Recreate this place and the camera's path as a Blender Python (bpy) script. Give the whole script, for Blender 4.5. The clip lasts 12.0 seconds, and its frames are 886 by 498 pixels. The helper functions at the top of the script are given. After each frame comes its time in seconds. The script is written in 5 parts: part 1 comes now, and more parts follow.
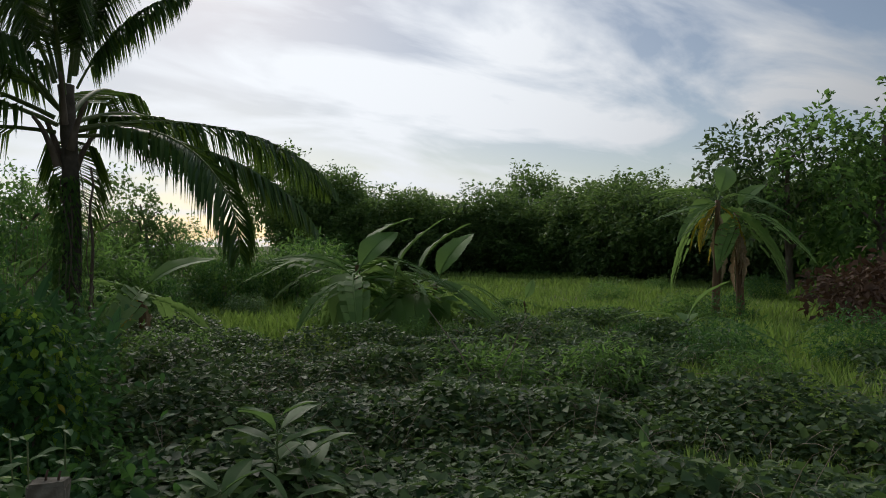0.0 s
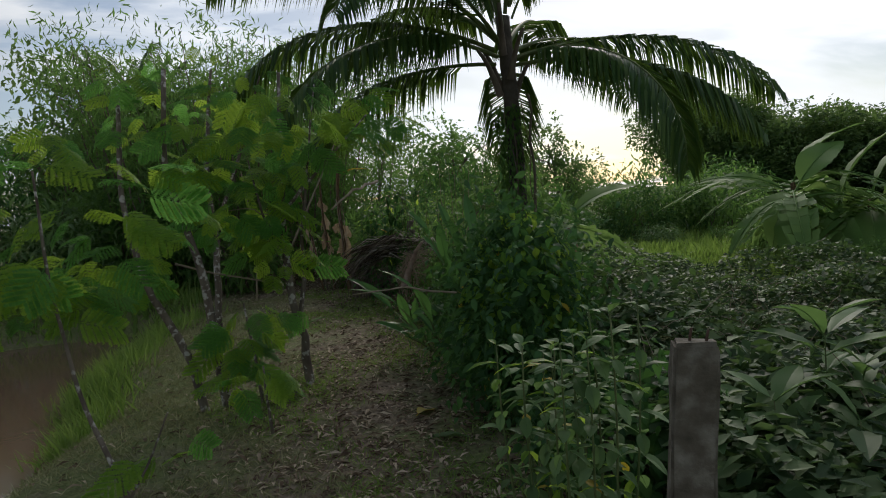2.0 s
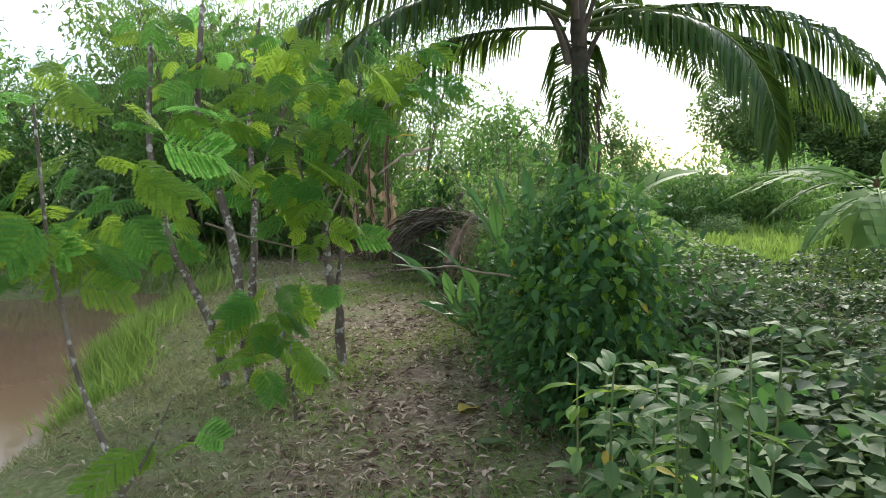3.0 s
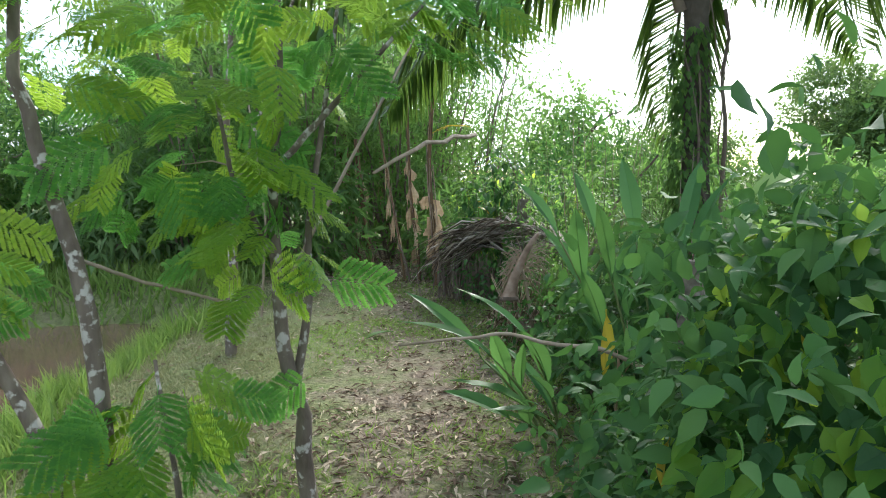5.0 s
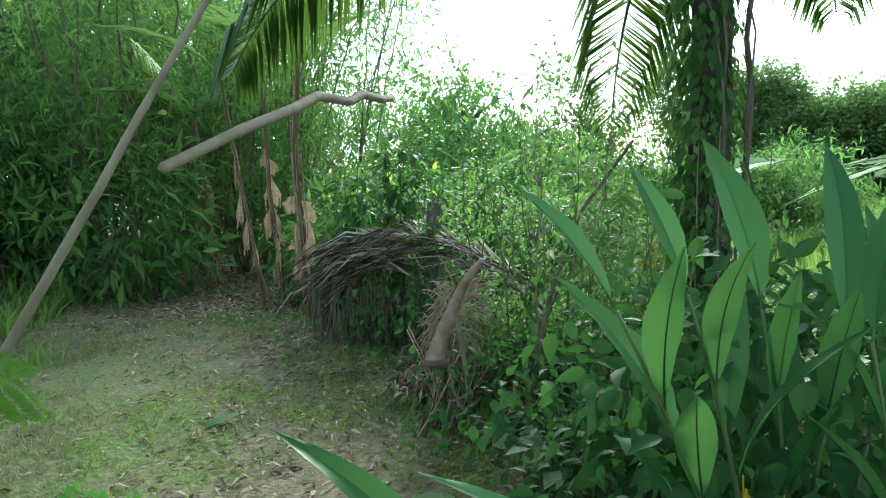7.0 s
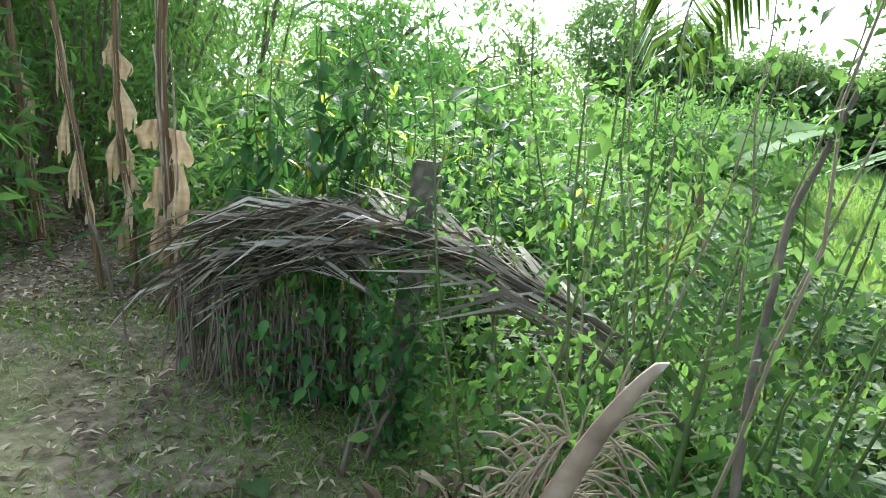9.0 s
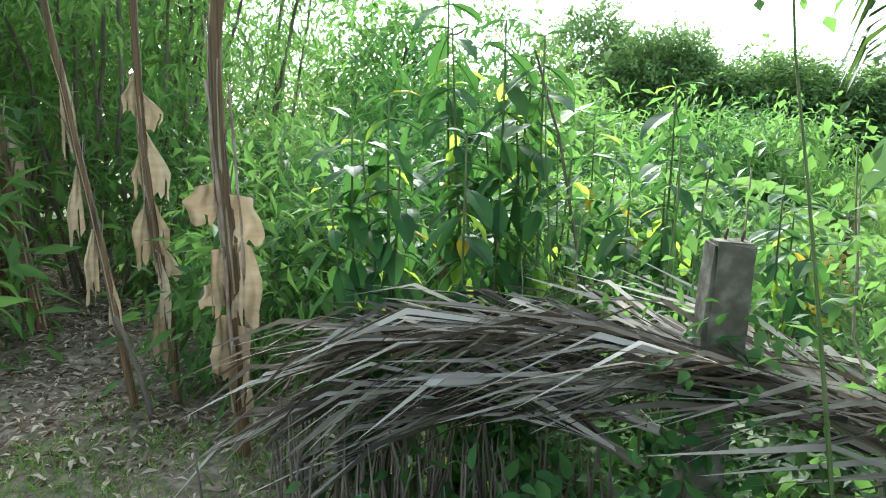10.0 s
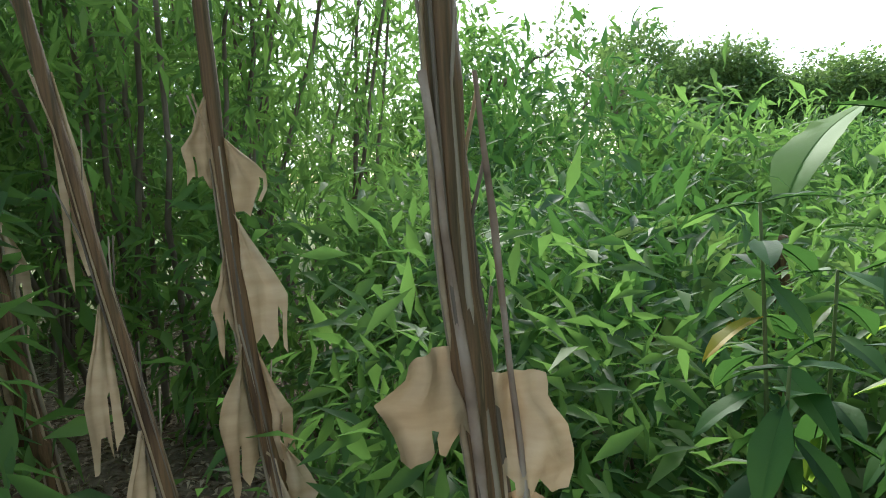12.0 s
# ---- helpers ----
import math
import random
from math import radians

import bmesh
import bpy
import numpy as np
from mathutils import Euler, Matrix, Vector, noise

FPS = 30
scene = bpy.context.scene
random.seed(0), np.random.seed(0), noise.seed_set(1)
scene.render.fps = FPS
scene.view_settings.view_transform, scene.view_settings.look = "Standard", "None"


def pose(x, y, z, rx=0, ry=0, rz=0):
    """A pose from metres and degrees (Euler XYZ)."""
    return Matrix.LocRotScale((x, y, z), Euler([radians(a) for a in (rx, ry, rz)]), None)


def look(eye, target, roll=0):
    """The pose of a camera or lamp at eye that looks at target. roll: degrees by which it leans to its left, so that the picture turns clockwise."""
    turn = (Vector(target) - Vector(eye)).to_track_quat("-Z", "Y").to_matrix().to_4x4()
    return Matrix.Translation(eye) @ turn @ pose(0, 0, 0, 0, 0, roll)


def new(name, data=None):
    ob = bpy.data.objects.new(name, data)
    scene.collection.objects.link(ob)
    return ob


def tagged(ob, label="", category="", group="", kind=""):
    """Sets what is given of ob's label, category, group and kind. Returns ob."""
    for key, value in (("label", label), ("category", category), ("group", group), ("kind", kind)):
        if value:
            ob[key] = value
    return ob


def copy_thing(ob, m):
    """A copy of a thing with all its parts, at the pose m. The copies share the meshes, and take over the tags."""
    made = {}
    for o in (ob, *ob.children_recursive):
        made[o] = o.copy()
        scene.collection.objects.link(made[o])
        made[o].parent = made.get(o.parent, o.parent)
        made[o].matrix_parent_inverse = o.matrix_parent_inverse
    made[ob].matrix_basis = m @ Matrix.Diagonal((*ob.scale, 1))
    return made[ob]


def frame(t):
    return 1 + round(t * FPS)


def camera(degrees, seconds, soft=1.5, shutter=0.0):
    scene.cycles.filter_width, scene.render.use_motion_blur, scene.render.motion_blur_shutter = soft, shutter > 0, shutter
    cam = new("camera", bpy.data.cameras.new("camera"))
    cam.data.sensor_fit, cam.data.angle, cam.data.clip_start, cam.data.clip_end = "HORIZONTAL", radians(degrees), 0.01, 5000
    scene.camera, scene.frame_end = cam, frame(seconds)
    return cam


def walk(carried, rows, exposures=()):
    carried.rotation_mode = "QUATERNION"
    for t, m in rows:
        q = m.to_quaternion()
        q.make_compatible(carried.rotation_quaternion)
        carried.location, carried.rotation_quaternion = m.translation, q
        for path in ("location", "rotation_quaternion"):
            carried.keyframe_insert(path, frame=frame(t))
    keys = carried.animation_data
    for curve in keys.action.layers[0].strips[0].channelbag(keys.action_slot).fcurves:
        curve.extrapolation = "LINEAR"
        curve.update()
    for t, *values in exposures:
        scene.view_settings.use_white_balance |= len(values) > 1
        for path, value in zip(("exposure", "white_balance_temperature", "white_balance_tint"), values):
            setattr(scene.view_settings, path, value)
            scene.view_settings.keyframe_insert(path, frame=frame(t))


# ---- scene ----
cam = camera(63.44, 12.0, soft=1.0)
PATH = [
    (0, (-0.092, 0.095, 1.742), (1.174, 1.643, 1.729), -0.28),
    (0.5, (-0.132, 0.181, 1.725), (0.951, 1.863, 1.713), -1.76),
    (1, (-0.160, 0.311, 1.626), (0.649, 2.139, 1.590), -4.78),
    (1.5, (-0.321, 0.567, 1.520), (0.155, 2.508, 1.446), -5.44),
    (2, (-0.474, 0.823, 1.451), (-0.166, 2.794, 1.318), -4.30),
    (2.5, (-0.542, 1.051, 1.426), (-0.296, 3.026, 1.231), -1.93),
    (4.5, (-0.025, 3.231, 1.464), (0.017, 5.220, 1.257), -0.61),
    (5, (-0.140, 3.864, 1.409), (-0.136, 5.855, 1.219), -1.10),
    (5.5, (-0.223, 4.453, 1.392), (-0.281, 6.444, 1.209), -1.04),
    (6, (-0.257, 5.011, 1.389), (-0.178, 7.001, 1.216), -2.08),
    (6.5, (-0.242, 5.553, 1.344), (0.167, 7.503, 1.161), -2.58),
    (7.45, (-0.300, 6.740, 1.530), (0.070, 8.660, 1.240), 0.40),
    (8.5, (-0.084, 8.060, 1.454), (0.574, 9.899, 1.026), 2.77),
    (9, (-0.191, 8.740, 1.419), (0.504, 10.573, 1.025), 4.57),
    (9.5, (-0.454, 9.458, 1.379), (0.279, 11.277, 0.986), 3.52),
    (10, (-0.541, 10.120, 1.451), (0.208, 11.944, 1.117), 1.01),
    (10.5, (-0.529, 10.725, 1.475), (0.207, 12.570, 1.242), -1.85),
    (11, (-0.538, 11.258, 1.464), (0.174, 13.115, 1.249), -1.63),
    (11.5, (-0.559, 11.753, 1.472), (0.145, 13.612, 1.244), -1.69),
    (12, (-0.654, 12.164, 1.475), (0.007, 14.040, 1.262), -4.23),
]
walk(cam, [(t, look(e, a, r)) for t, e, a, r in PATH], [(0, -0.5, 6500, 12), (0.8, -0.5, 6500, 12), (1.6, -0.6, 6500, 12), (2.7, 1.1, 6450, 12), (4.3, 2.0, 6250, 14), (5.4, 1.92, 6050, 5), (6.7, 1.85, 5700, -6), (8.4, 2.45, 6000, 4), (10.0, 2.45, 5900, 2), (10.5, 2.2, 5750, -1), (11, 1.8, 5800, 0), (12, 1.7, 6200, 4)])

# ---- sky and sun ----
SUN_YAW, SUN_UP = 21.0, 30.0
sun_way = Vector((math.sin(radians(SUN_YAW)) * math.cos(radians(SUN_UP)), math.cos(radians(SUN_YAW)) * math.cos(radians(SUN_UP)), math.sin(radians(SUN_UP))))
world = bpy.data.worlds.new("sky")
scene.world = world
world.use_nodes = True
WN, WL = world.node_tree.nodes, world.node_tree.links
sky = WN.new("ShaderNodeTexSky")
sky.sky_type, sky.sun_disc = "NISHITA", False
sky.sun_elevation, sky.sun_rotation = radians(SUN_UP), radians(SUN_YAW)
sky.dust_density = 0.6
coord = WN.new("ShaderNodeTexCoord")
sep = WN.new("ShaderNodeSeparateXYZ")
WL.new(coord.outputs["Generated"], sep.inputs[0])
rise = WN.new("ShaderNodeMath"); rise.operation = "MAXIMUM"; rise.inputs[1].default_value = 0.0
WL.new(sep.outputs[2], rise.inputs[0])
lift = WN.new("ShaderNodeMath"); lift.operation = "ADD"; lift.inputs[1].default_value = 0.16
WL.new(rise.outputs[0], lift.inputs[0])
flat = WN.new("ShaderNodeVectorMath"); flat.operation = "DIVIDE"
join = WN.new("ShaderNodeCombineXYZ")
for k in range(3):
    WL.new(lift.outputs[0], join.inputs[k])
WL.new(coord.outputs["Generated"], flat.inputs[0]); WL.new(join.outputs[0], flat.inputs[1])
stretch = WN.new("ShaderNodeVectorMath"); stretch.operation = "MULTIPLY"; stretch.inputs[1].default_value = (0.55, 1.0, 0.2)
WL.new(flat.outputs[0], stretch.inputs[0])
clouds = WN.new("ShaderNodeTexNoise")
clouds.inputs["Scale"].default_value, clouds.inputs["Detail"].default_value, clouds.inputs["Roughness"].default_value = 1.5, 7, 0.55
clouds.inputs["Distortion"].default_value = 0.5
WL.new(stretch.outputs[0], clouds.inputs["Vector"])
cover = WN.new("ShaderNodeMapRange")
cover.inputs["From Min"].default_value, cover.inputs["From Max"].default_value = 0.44, 0.60
cover.inputs["To Min"].default_value, cover.inputs["To Max"].default_value = 0.12, 1.0
WL.new(clouds.outputs[0], cover.inputs["Value"])
# brightness of the cloud sheet, strongest round the veiled sun
aim = WN.new("ShaderNodeVectorMath"); aim.operation = "DOT_PRODUCT"; aim.inputs[1].default_value = sun_way
WL.new(coord.outputs["Generated"], aim.inputs[0])
halo = WN.new("ShaderNodeMapRange"); halo.interpolation_type = "SMOOTHSTEP"
halo.inputs["From Min"].default_value, halo.inputs["From Max"].default_value = 0.55, 1.0
halo.inputs["To Min"].default_value, halo.inputs["To Max"].default_value = 7.0, 16.0
WL.new(aim.outputs["Value"], halo.inputs["Value"])
white = WN.new("ShaderNodeMix"); white.data_type = "RGBA"; white.blend_type = "MULTIPLY"; white.inputs[0].default_value = 1.0
white.inputs[6].default_value = (0.91, 0.96, 1.0, 1)
WL.new(halo.outputs[0], white.inputs[7])
blend = WN.new("ShaderNodeMix"); blend.data_type = "RGBA"
WL.new(cover.outputs[0], blend.inputs[0]); WL.new(sky.outputs[0], blend.inputs[6]); WL.new(white.outputs[2], blend.inputs[7])
WL.new(blend.outputs[2], WN["Background"].inputs[0])
WN["Background"].inputs[1].default_value = 0.09
sun = new("sun", bpy.data.lights.new("sun", "SUN"))
sun.data.energy, sun.data.angle, sun.data.color = 2.3, radians(20), (1.0, 0.94, 0.84)
sun.matrix_basis = look((0, 0, 0), -sun_way)

# ---- materials ----
def nodes_of(name):
    m = bpy.data.materials.new(name)
    m.use_nodes = True
    return m, m.node_tree.nodes, m.node_tree.links, m.node_tree.nodes["Principled BSDF"]


def varied(N, L, colours, scale, detail=6.0, mixin=None, coords="Object", stretch=None):
    """A colour ramp over noise; mixin: how much the random number of the piece takes part."""
    tc = N.new("ShaderNodeTexCoord")
    no = N.new("ShaderNodeTexNoise")
    no.inputs["Scale"].default_value, no.inputs["Detail"].default_value = scale, detail
    if stretch:
        mp = N.new("ShaderNodeMapping"); mp.inputs["Scale"].default_value = stretch
        L.new(tc.outputs[coords], mp.inputs[0]); L.new(mp.outputs[0], no.inputs["Vector"])
    else:
        L.new(tc.outputs[coords], no.inputs["Vector"])
    value = no.outputs[0]
    if mixin:
        geo, oi = N.new("ShaderNodeNewGeometry"), N.new("ShaderNodeObjectInfo")
        a = N.new("ShaderNodeMath"); a.operation = "ADD"
        L.new(geo.outputs["Random Per Island"], a.inputs[0]); L.new(oi.outputs["Random"], a.inputs[1])
        b = N.new("ShaderNodeMath"); b.operation = "FRACT"
        L.new(a.outputs[0], b.inputs[0])
        c = N.new("ShaderNodeMix"); c.inputs[0].default_value = mixin
        L.new(value, c.inputs[2]); L.new(b.outputs[0], c.inputs[3])
        value = c.outputs[0]
    r = N.new("ShaderNodeValToRGB")
    e = r.color_ramp.elements
    n = len(colours)
    e[0].position, e[1].position = 0.25, 0.75
    for _ in range(n - 2):
        e.new(0.5)
    for k, col in enumerate(colours):
        e[k].position = 0.2 + 0.6 * k / (n - 1)
        e[k].color = (*col, 1)
    L.new(value, r.inputs[0])
    return r.outputs[0], tc


def bumped(N, L, tc, bsdf, scale, strength, distance=0.01, coords="Object", stretch=None):
    no = N.new("ShaderNodeTexNoise")
    no.inputs["Scale"].default_value, no.inputs["Detail"].default_value = scale, 8
    if stretch:
        mp = N.new("ShaderNodeMapping"); mp.inputs["Scale"].default_value = stretch
        L.new(tc.outputs[coords], mp.inputs[0]); L.new(mp.outputs[0], no.inputs["Vector"])
    else:
        L.new(tc.outputs[coords], no.inputs["Vector"])
    bu = N.new("ShaderNodeBump")
    bu.inputs["Strength"].default_value, bu.inputs["Distance"].default_value = strength, distance
    L.new(no.outputs[0], bu.inputs["Height"]); L.new(bu.outputs[0], bsdf.inputs["Normal"])


def leaf_material(name, colours, through_colour, share=0.4, rough=0.45, scale=6.0, mixin=0.6, stretch=None):
    m, N, L, p = nodes_of(name)
    col, tc = varied(N, L, colours, scale, 5, mixin, stretch=stretch)
    L.new(col, p.inputs["Base Color"])
    p.inputs["Roughness"].default_value = rough
    p.inputs["Specular IOR Level"].default_value = 0.2
    bumped(N, L, tc, p, 60, 0.25, 0.004)
    tr = N.new("ShaderNodeBsdfTranslucent")
    tint = N.new("ShaderNodeMix"); tint.data_type = "RGBA"; tint.inputs[0].default_value = 0.65
    L.new(col, tint.inputs[6]); tint.inputs[7].default_value = (*through_colour, 1)
    L.new(tint.outputs[2], tr.inputs[0])
    mx = N.new("ShaderNodeMixShader"); mx.inputs[0].default_value = share
    L.new(p.outputs[0], mx.inputs[1]); L.new(tr.outputs[0], mx.inputs[2])
    L.new(mx.outputs[0], N["Material Output"].inputs[0])
    return m


def solid_material(name, colours, rough, scale, bump_scale, bump, distance=0.01, stretch=None, mixin=None):
    m, N, L, p = nodes_of(name)
    col, tc = varied(N, L, colours, scale, 8, mixin, stretch=stretch)
    L.new(col, p.inputs["Base Color"])
    p.inputs["Roughness"].default_value = rough
    p.inputs["Specular IOR Level"].default_value = 0.25
    bumped(N, L, tc, p, bump_scale, bump, distance, stretch=stretch)
    return m


M_FEATHER = leaf_material("feather_leaf", [(0.045, 0.15, 0.04), (0.075, 0.23, 0.05), (0.16, 0.32, 0.05)], (0.32, 0.66, 0.14), 0.68, 0.55, 3)
M_BUSH = leaf_material("bush_leaf", [(0.021, 0.063, 0.023), (0.044, 0.12, 0.035), (0.088, 0.185, 0.048)], (0.14, 0.32, 0.06), 0.34, 0.6, 3)
M_COVER = leaf_material("cover_leaf", [(0.03, 0.065, 0.025), (0.06, 0.115, 0.04), (0.15, 0.21, 0.09)], (0.15, 0.26, 0.06), 0.3, 0.6, 1.2, 0.85)
M_PALE = leaf_material("pale_leaf", [(0.07, 0.125, 0.05), (0.12, 0.20, 0.08), (0.19, 0.28, 0.13)], (0.24, 0.42, 0.10), 0.4, 0.55, 3, 0.7)
M_GINGER = leaf_material("ginger_leaf", [(0.03, 0.095, 0.034), (0.055, 0.15, 0.048), (0.095, 0.22, 0.07)], (0.22, 0.46, 0.10), 0.32, 0.45, 2, 0.5)
M_LIME = leaf_material("lime_leaf", [(0.085, 0.23, 0.04), (0.14, 0.31, 0.05), (0.23, 0.37, 0.06)], (0.55, 0.72, 0.08), 0.68, 0.4, 4)
M_GRASS = leaf_material("grass_blade", [(0.095, 0.165, 0.04), (0.145, 0.24, 0.055), (0.24, 0.31, 0.10)], (0.30, 0.46, 0.08), 0.42, 0.6, 0.6)
M_DRYGRASS = leaf_material("dry_grass", [(0.13, 0.15, 0.06), (0.23, 0.24, 0.12), (0.36, 0.34, 0.20)], (0.3, 0.32, 0.14), 0.3, 0.7, 1.5, 0.7)
M_TREE = leaf_material("tree_leaf", [(0.05, 0.10, 0.04), (0.095, 0.17, 0.06), (0.17, 0.25, 0.08)], (0.24, 0.38, 0.09), 0.45, 0.45, 0.5)
M_FOREST = leaf_material("forest_leaf", [(0.035, 0.08, 0.03), (0.07, 0.15, 0.045), (0.14, 0.23, 0.06)], (0.24, 0.44, 0.09), 0.52, 0.55, 0.7)
M_PALM = leaf_material("palm_leaflet", [(0.03, 0.07, 0.022), (0.05, 0.11, 0.03), (0.10, 0.16, 0.035)], (0.16, 0.26, 0.03), 0.3, 0.35, 2, 0.5)
M_BANANA = leaf_material("banana_leaf", [(0.08, 0.17, 0.045), (0.12, 0.23, 0.06), (0.19, 0.30, 0.09)], (0.30, 0.46, 0.12), 0.38, 0.65, 3, 0.4)
M_YELLOW = leaf_material("yellowed_leaf", [(0.30, 0.28, 0.03), (0.42, 0.33, 0.04), (0.38, 0.22, 0.04)], (0.55, 0.45, 0.04), 0.4, 0.5, 5, 0.4)
M_DEADLEAF = leaf_material("dead_leaf_sheet", [(0.26, 0.18, 0.11), (0.42, 0.31, 0.20), (0.54, 0.43, 0.30)], (0.40, 0.28, 0.16), 0.2, 0.8, 10, 0.3, (0.7, 0.7, 3.5))
M_DEADFROND = leaf_material("dead_frond", [(0.035, 0.027, 0.02), (0.15, 0.12, 0.095), (0.46, 0.41, 0.35)], (0.2, 0.15, 0.1), 0.1, 0.75, 4, 0.75)
M_LITTER = leaf_material("litter", [(0.075, 0.048, 0.03), (0.19, 0.135, 0.09), (0.46, 0.38, 0.28)], (0.2, 0.14, 0.08), 0.1, 0.85, 2, 0.85)
M_BROWNVINE = leaf_material("brown_vine", [(0.06, 0.035, 0.022), (0.12, 0.07, 0.045), (0.17, 0.11, 0.07)], (0.12, 0.07, 0.04), 0.15, 0.8, 1)
M_BARK = solid_material("bark", [(0.07, 0.052, 0.04), (0.14, 0.11, 0.085), (0.24, 0.20, 0.16)], 0.9, 9, 40, 0.6, 0.01, (1, 1, 0.25))
M_PALEBARK = solid_material("pale_bark", [(0.16, 0.125, 0.095), (0.26, 0.215, 0.17), (0.34, 0.29, 0.24)], 0.85, 14, 55, 0.5, 0.008, (1, 1, 0.3))
def blotched_bark():
    m, N, L, p = nodes_of("blotched_bark")
    dark, tc = varied(N, L, [(0.06, 0.048, 0.038), (0.14, 0.115, 0.09), (0.22, 0.19, 0.15)], 18, 8, stretch=(1, 1, 0.35))
    no = N.new("ShaderNodeTexNoise"); no.inputs["Scale"].default_value, no.inputs["Detail"].default_value = 21, 4
    L.new(tc.outputs["Object"], no.inputs["Vector"])
    rg = N.new("ShaderNodeMapRange"); rg.inputs["From Min"].default_value, rg.inputs["From Max"].default_value = 0.55, 0.62
    L.new(no.outputs[0], rg.inputs["Value"])
    mx = N.new("ShaderNodeMix"); mx.data_type = "RGBA"
    L.new(rg.outputs[0], mx.inputs[0]); L.new(dark, mx.inputs[6]); mx.inputs[7].default_value = (0.42, 0.40, 0.36, 1)
    L.new(mx.outputs[2], p.inputs["Base Color"])
    p.inputs["Roughness"].default_value, p.inputs["Specular IOR Level"].default_value = 0.9, 0.2
    bumped(N, L, tc, p, 50, 0.6, 0.01, stretch=(1, 1, 0.3))
    return m


M_BLOTCH = blotched_bark()
M_PALMTRUNK = solid_material("palm_trunk", [(0.05, 0.042, 0.035), (0.10, 0.085, 0.07), (0.16, 0.14, 0.12)], 0.9, 8, 30, 0.6, 0.02)
M_TWIG = solid_material("twig", [(0.15, 0.115, 0.08), (0.26, 0.21, 0.15), (0.36, 0.30, 0.23)], 0.8, 12, 70, 0.4, 0.004, (1, 1, 0.3))
M_STEM = solid_material("green_stem", [(0.06, 0.09, 0.03), (0.11, 0.15, 0.05), (0.17, 0.17, 0.08)], 0.6, 8, 50, 0.3, 0.004)
M_BANANASTEM = solid_material("banana_stem", [(0.025, 0.015, 0.01), (0.07, 0.04, 0.022), (0.17, 0.10, 0.05), (0.07, 0.05, 0.025), (0.40, 0.28, 0.15)], 0.6, 45, 80, 0.6, 0.01, (1, 1, 0.03))
M_SHEATH = solid_material("palm_sheath", [(0.09, 0.055, 0.04), (0.28, 0.20, 0.15), (0.48, 0.42, 0.36)], 0.7, 9, 60, 0.4, 0.005, (1, 0.2, 1))
M_CONCRETE = solid_material("old_concrete", [(0.05, 0.042, 0.03), (0.12, 0.105, 0.08), (0.27, 0.25, 0.21)], 0.95, 19, 70, 0.7, 0.006)
M_RUST = solid_material("rusty_steel", [(0.05, 0.03, 0.02), (0.10, 0.06, 0.04)], 0.8, 20, 90, 0.4, 0.002)


def ground_material():
    m, N, L, p = nodes_of("ground_soil")
    dirt, tc = varied(N, L, [(0.08, 0.06, 0.043), (0.17, 0.135, 0.10), (0.32, 0.268, 0.205)], 14, 15)
    fine, _ = varied(N, L, [(0.07, 0.085, 0.035), (0.13, 0.16, 0.06), (0.23, 0.23, 0.11)], 24, 12)
    at = N.new("ShaderNodeAttribute"); at.attribute_name = "green"
    no = N.new("ShaderNodeTexNoise"); no.inputs["Scale"].default_value, no.inputs["Detail"].default_value = 3.0, 10
    L.new(tc.outputs["Object"], no.inputs["Vector"])
    ad = N.new("ShaderNodeMath"); ad.operation = "ADD"
    L.new(at.outputs["Fac"], ad.inputs[0]); L.new(no.outputs[0], ad.inputs[1])
    rg = N.new("ShaderNodeMapRange"); rg.inputs["From Min"].default_value, rg.inputs["From Max"].default_value = 0.72, 1.05
    L.new(ad.outputs[0], rg.inputs["Value"])
    mx = N.new("ShaderNodeMix"); mx.data_type = "RGBA"
    L.new(rg.outputs[0], mx.inputs[0]); L.new(dirt, mx.inputs[6]); L.new(fine, mx.inputs[7])
    L.new(mx.outputs[2], p.inputs["Base Color"])
    p.inputs["Roughness"].default_value = 0.95
    p.inputs["Specular IOR Level"].default_value = 0.15
    bumped(N, L, tc, p, 35, 0.8, 0.03)
    return m


def water_material():
    m, N, L, p = nodes_of("pond_water")
    col, tc = varied(N, L, [(0.13, 0.085, 0.055), (0.18, 0.12, 0.08)], 0.8, 3)
    L.new(col, p.inputs["Base Color"])
    p.inputs["Roughness"].default_value, p.inputs["IOR"].default_value = 0.06, 1.33
    bumped(N, L, tc, p, 5, 0.06, 0.02)
    return m


M_GROUND, M_WATER = ground_material(), water_material()

# ---- mesh helpers ----
rng = np.random.default_rng(7)


def mesh(name, V, F, mat, smooth=True):
    me = bpy.data.meshes.new(name)
    V = np.asarray(V, dtype=np.float32)
    if isinstance(F, np.ndarray):
        k, n = F.shape[1], len(F)
        me.vertices.add(len(V)); me.vertices.foreach_set("co", V.ravel())
        me.loops.add(n * k); me.loops.foreach_set("vertex_index", F.astype(np.int32).ravel())
        me.polygons.add(n); me.polygons.foreach_set("loop_start", np.arange(0, n * k, k, dtype=np.int32))
        me.update(calc_edges=True)
    else:
        me.from_pydata(V.tolist(), [], F)
    if smooth:
        me.shade_smooth()
    me.materials.append(mat)
    return me


def thing(name, label, category, at=(0, 0, 0), group="", kind=""):
    ob = new(name)
    ob.matrix_basis = Matrix.Translation(at)
    return tagged(ob, label, category, group, kind)


def part(name, data, parent, label=""):
    ob = new(name, data)
    ob.parent = parent
    return tagged(ob, label)


def unit(v):
    v = np.asarray(v, float)
    return v / np.maximum(np.linalg.norm(v, axis=-1, keepdims=True), 1e-9)


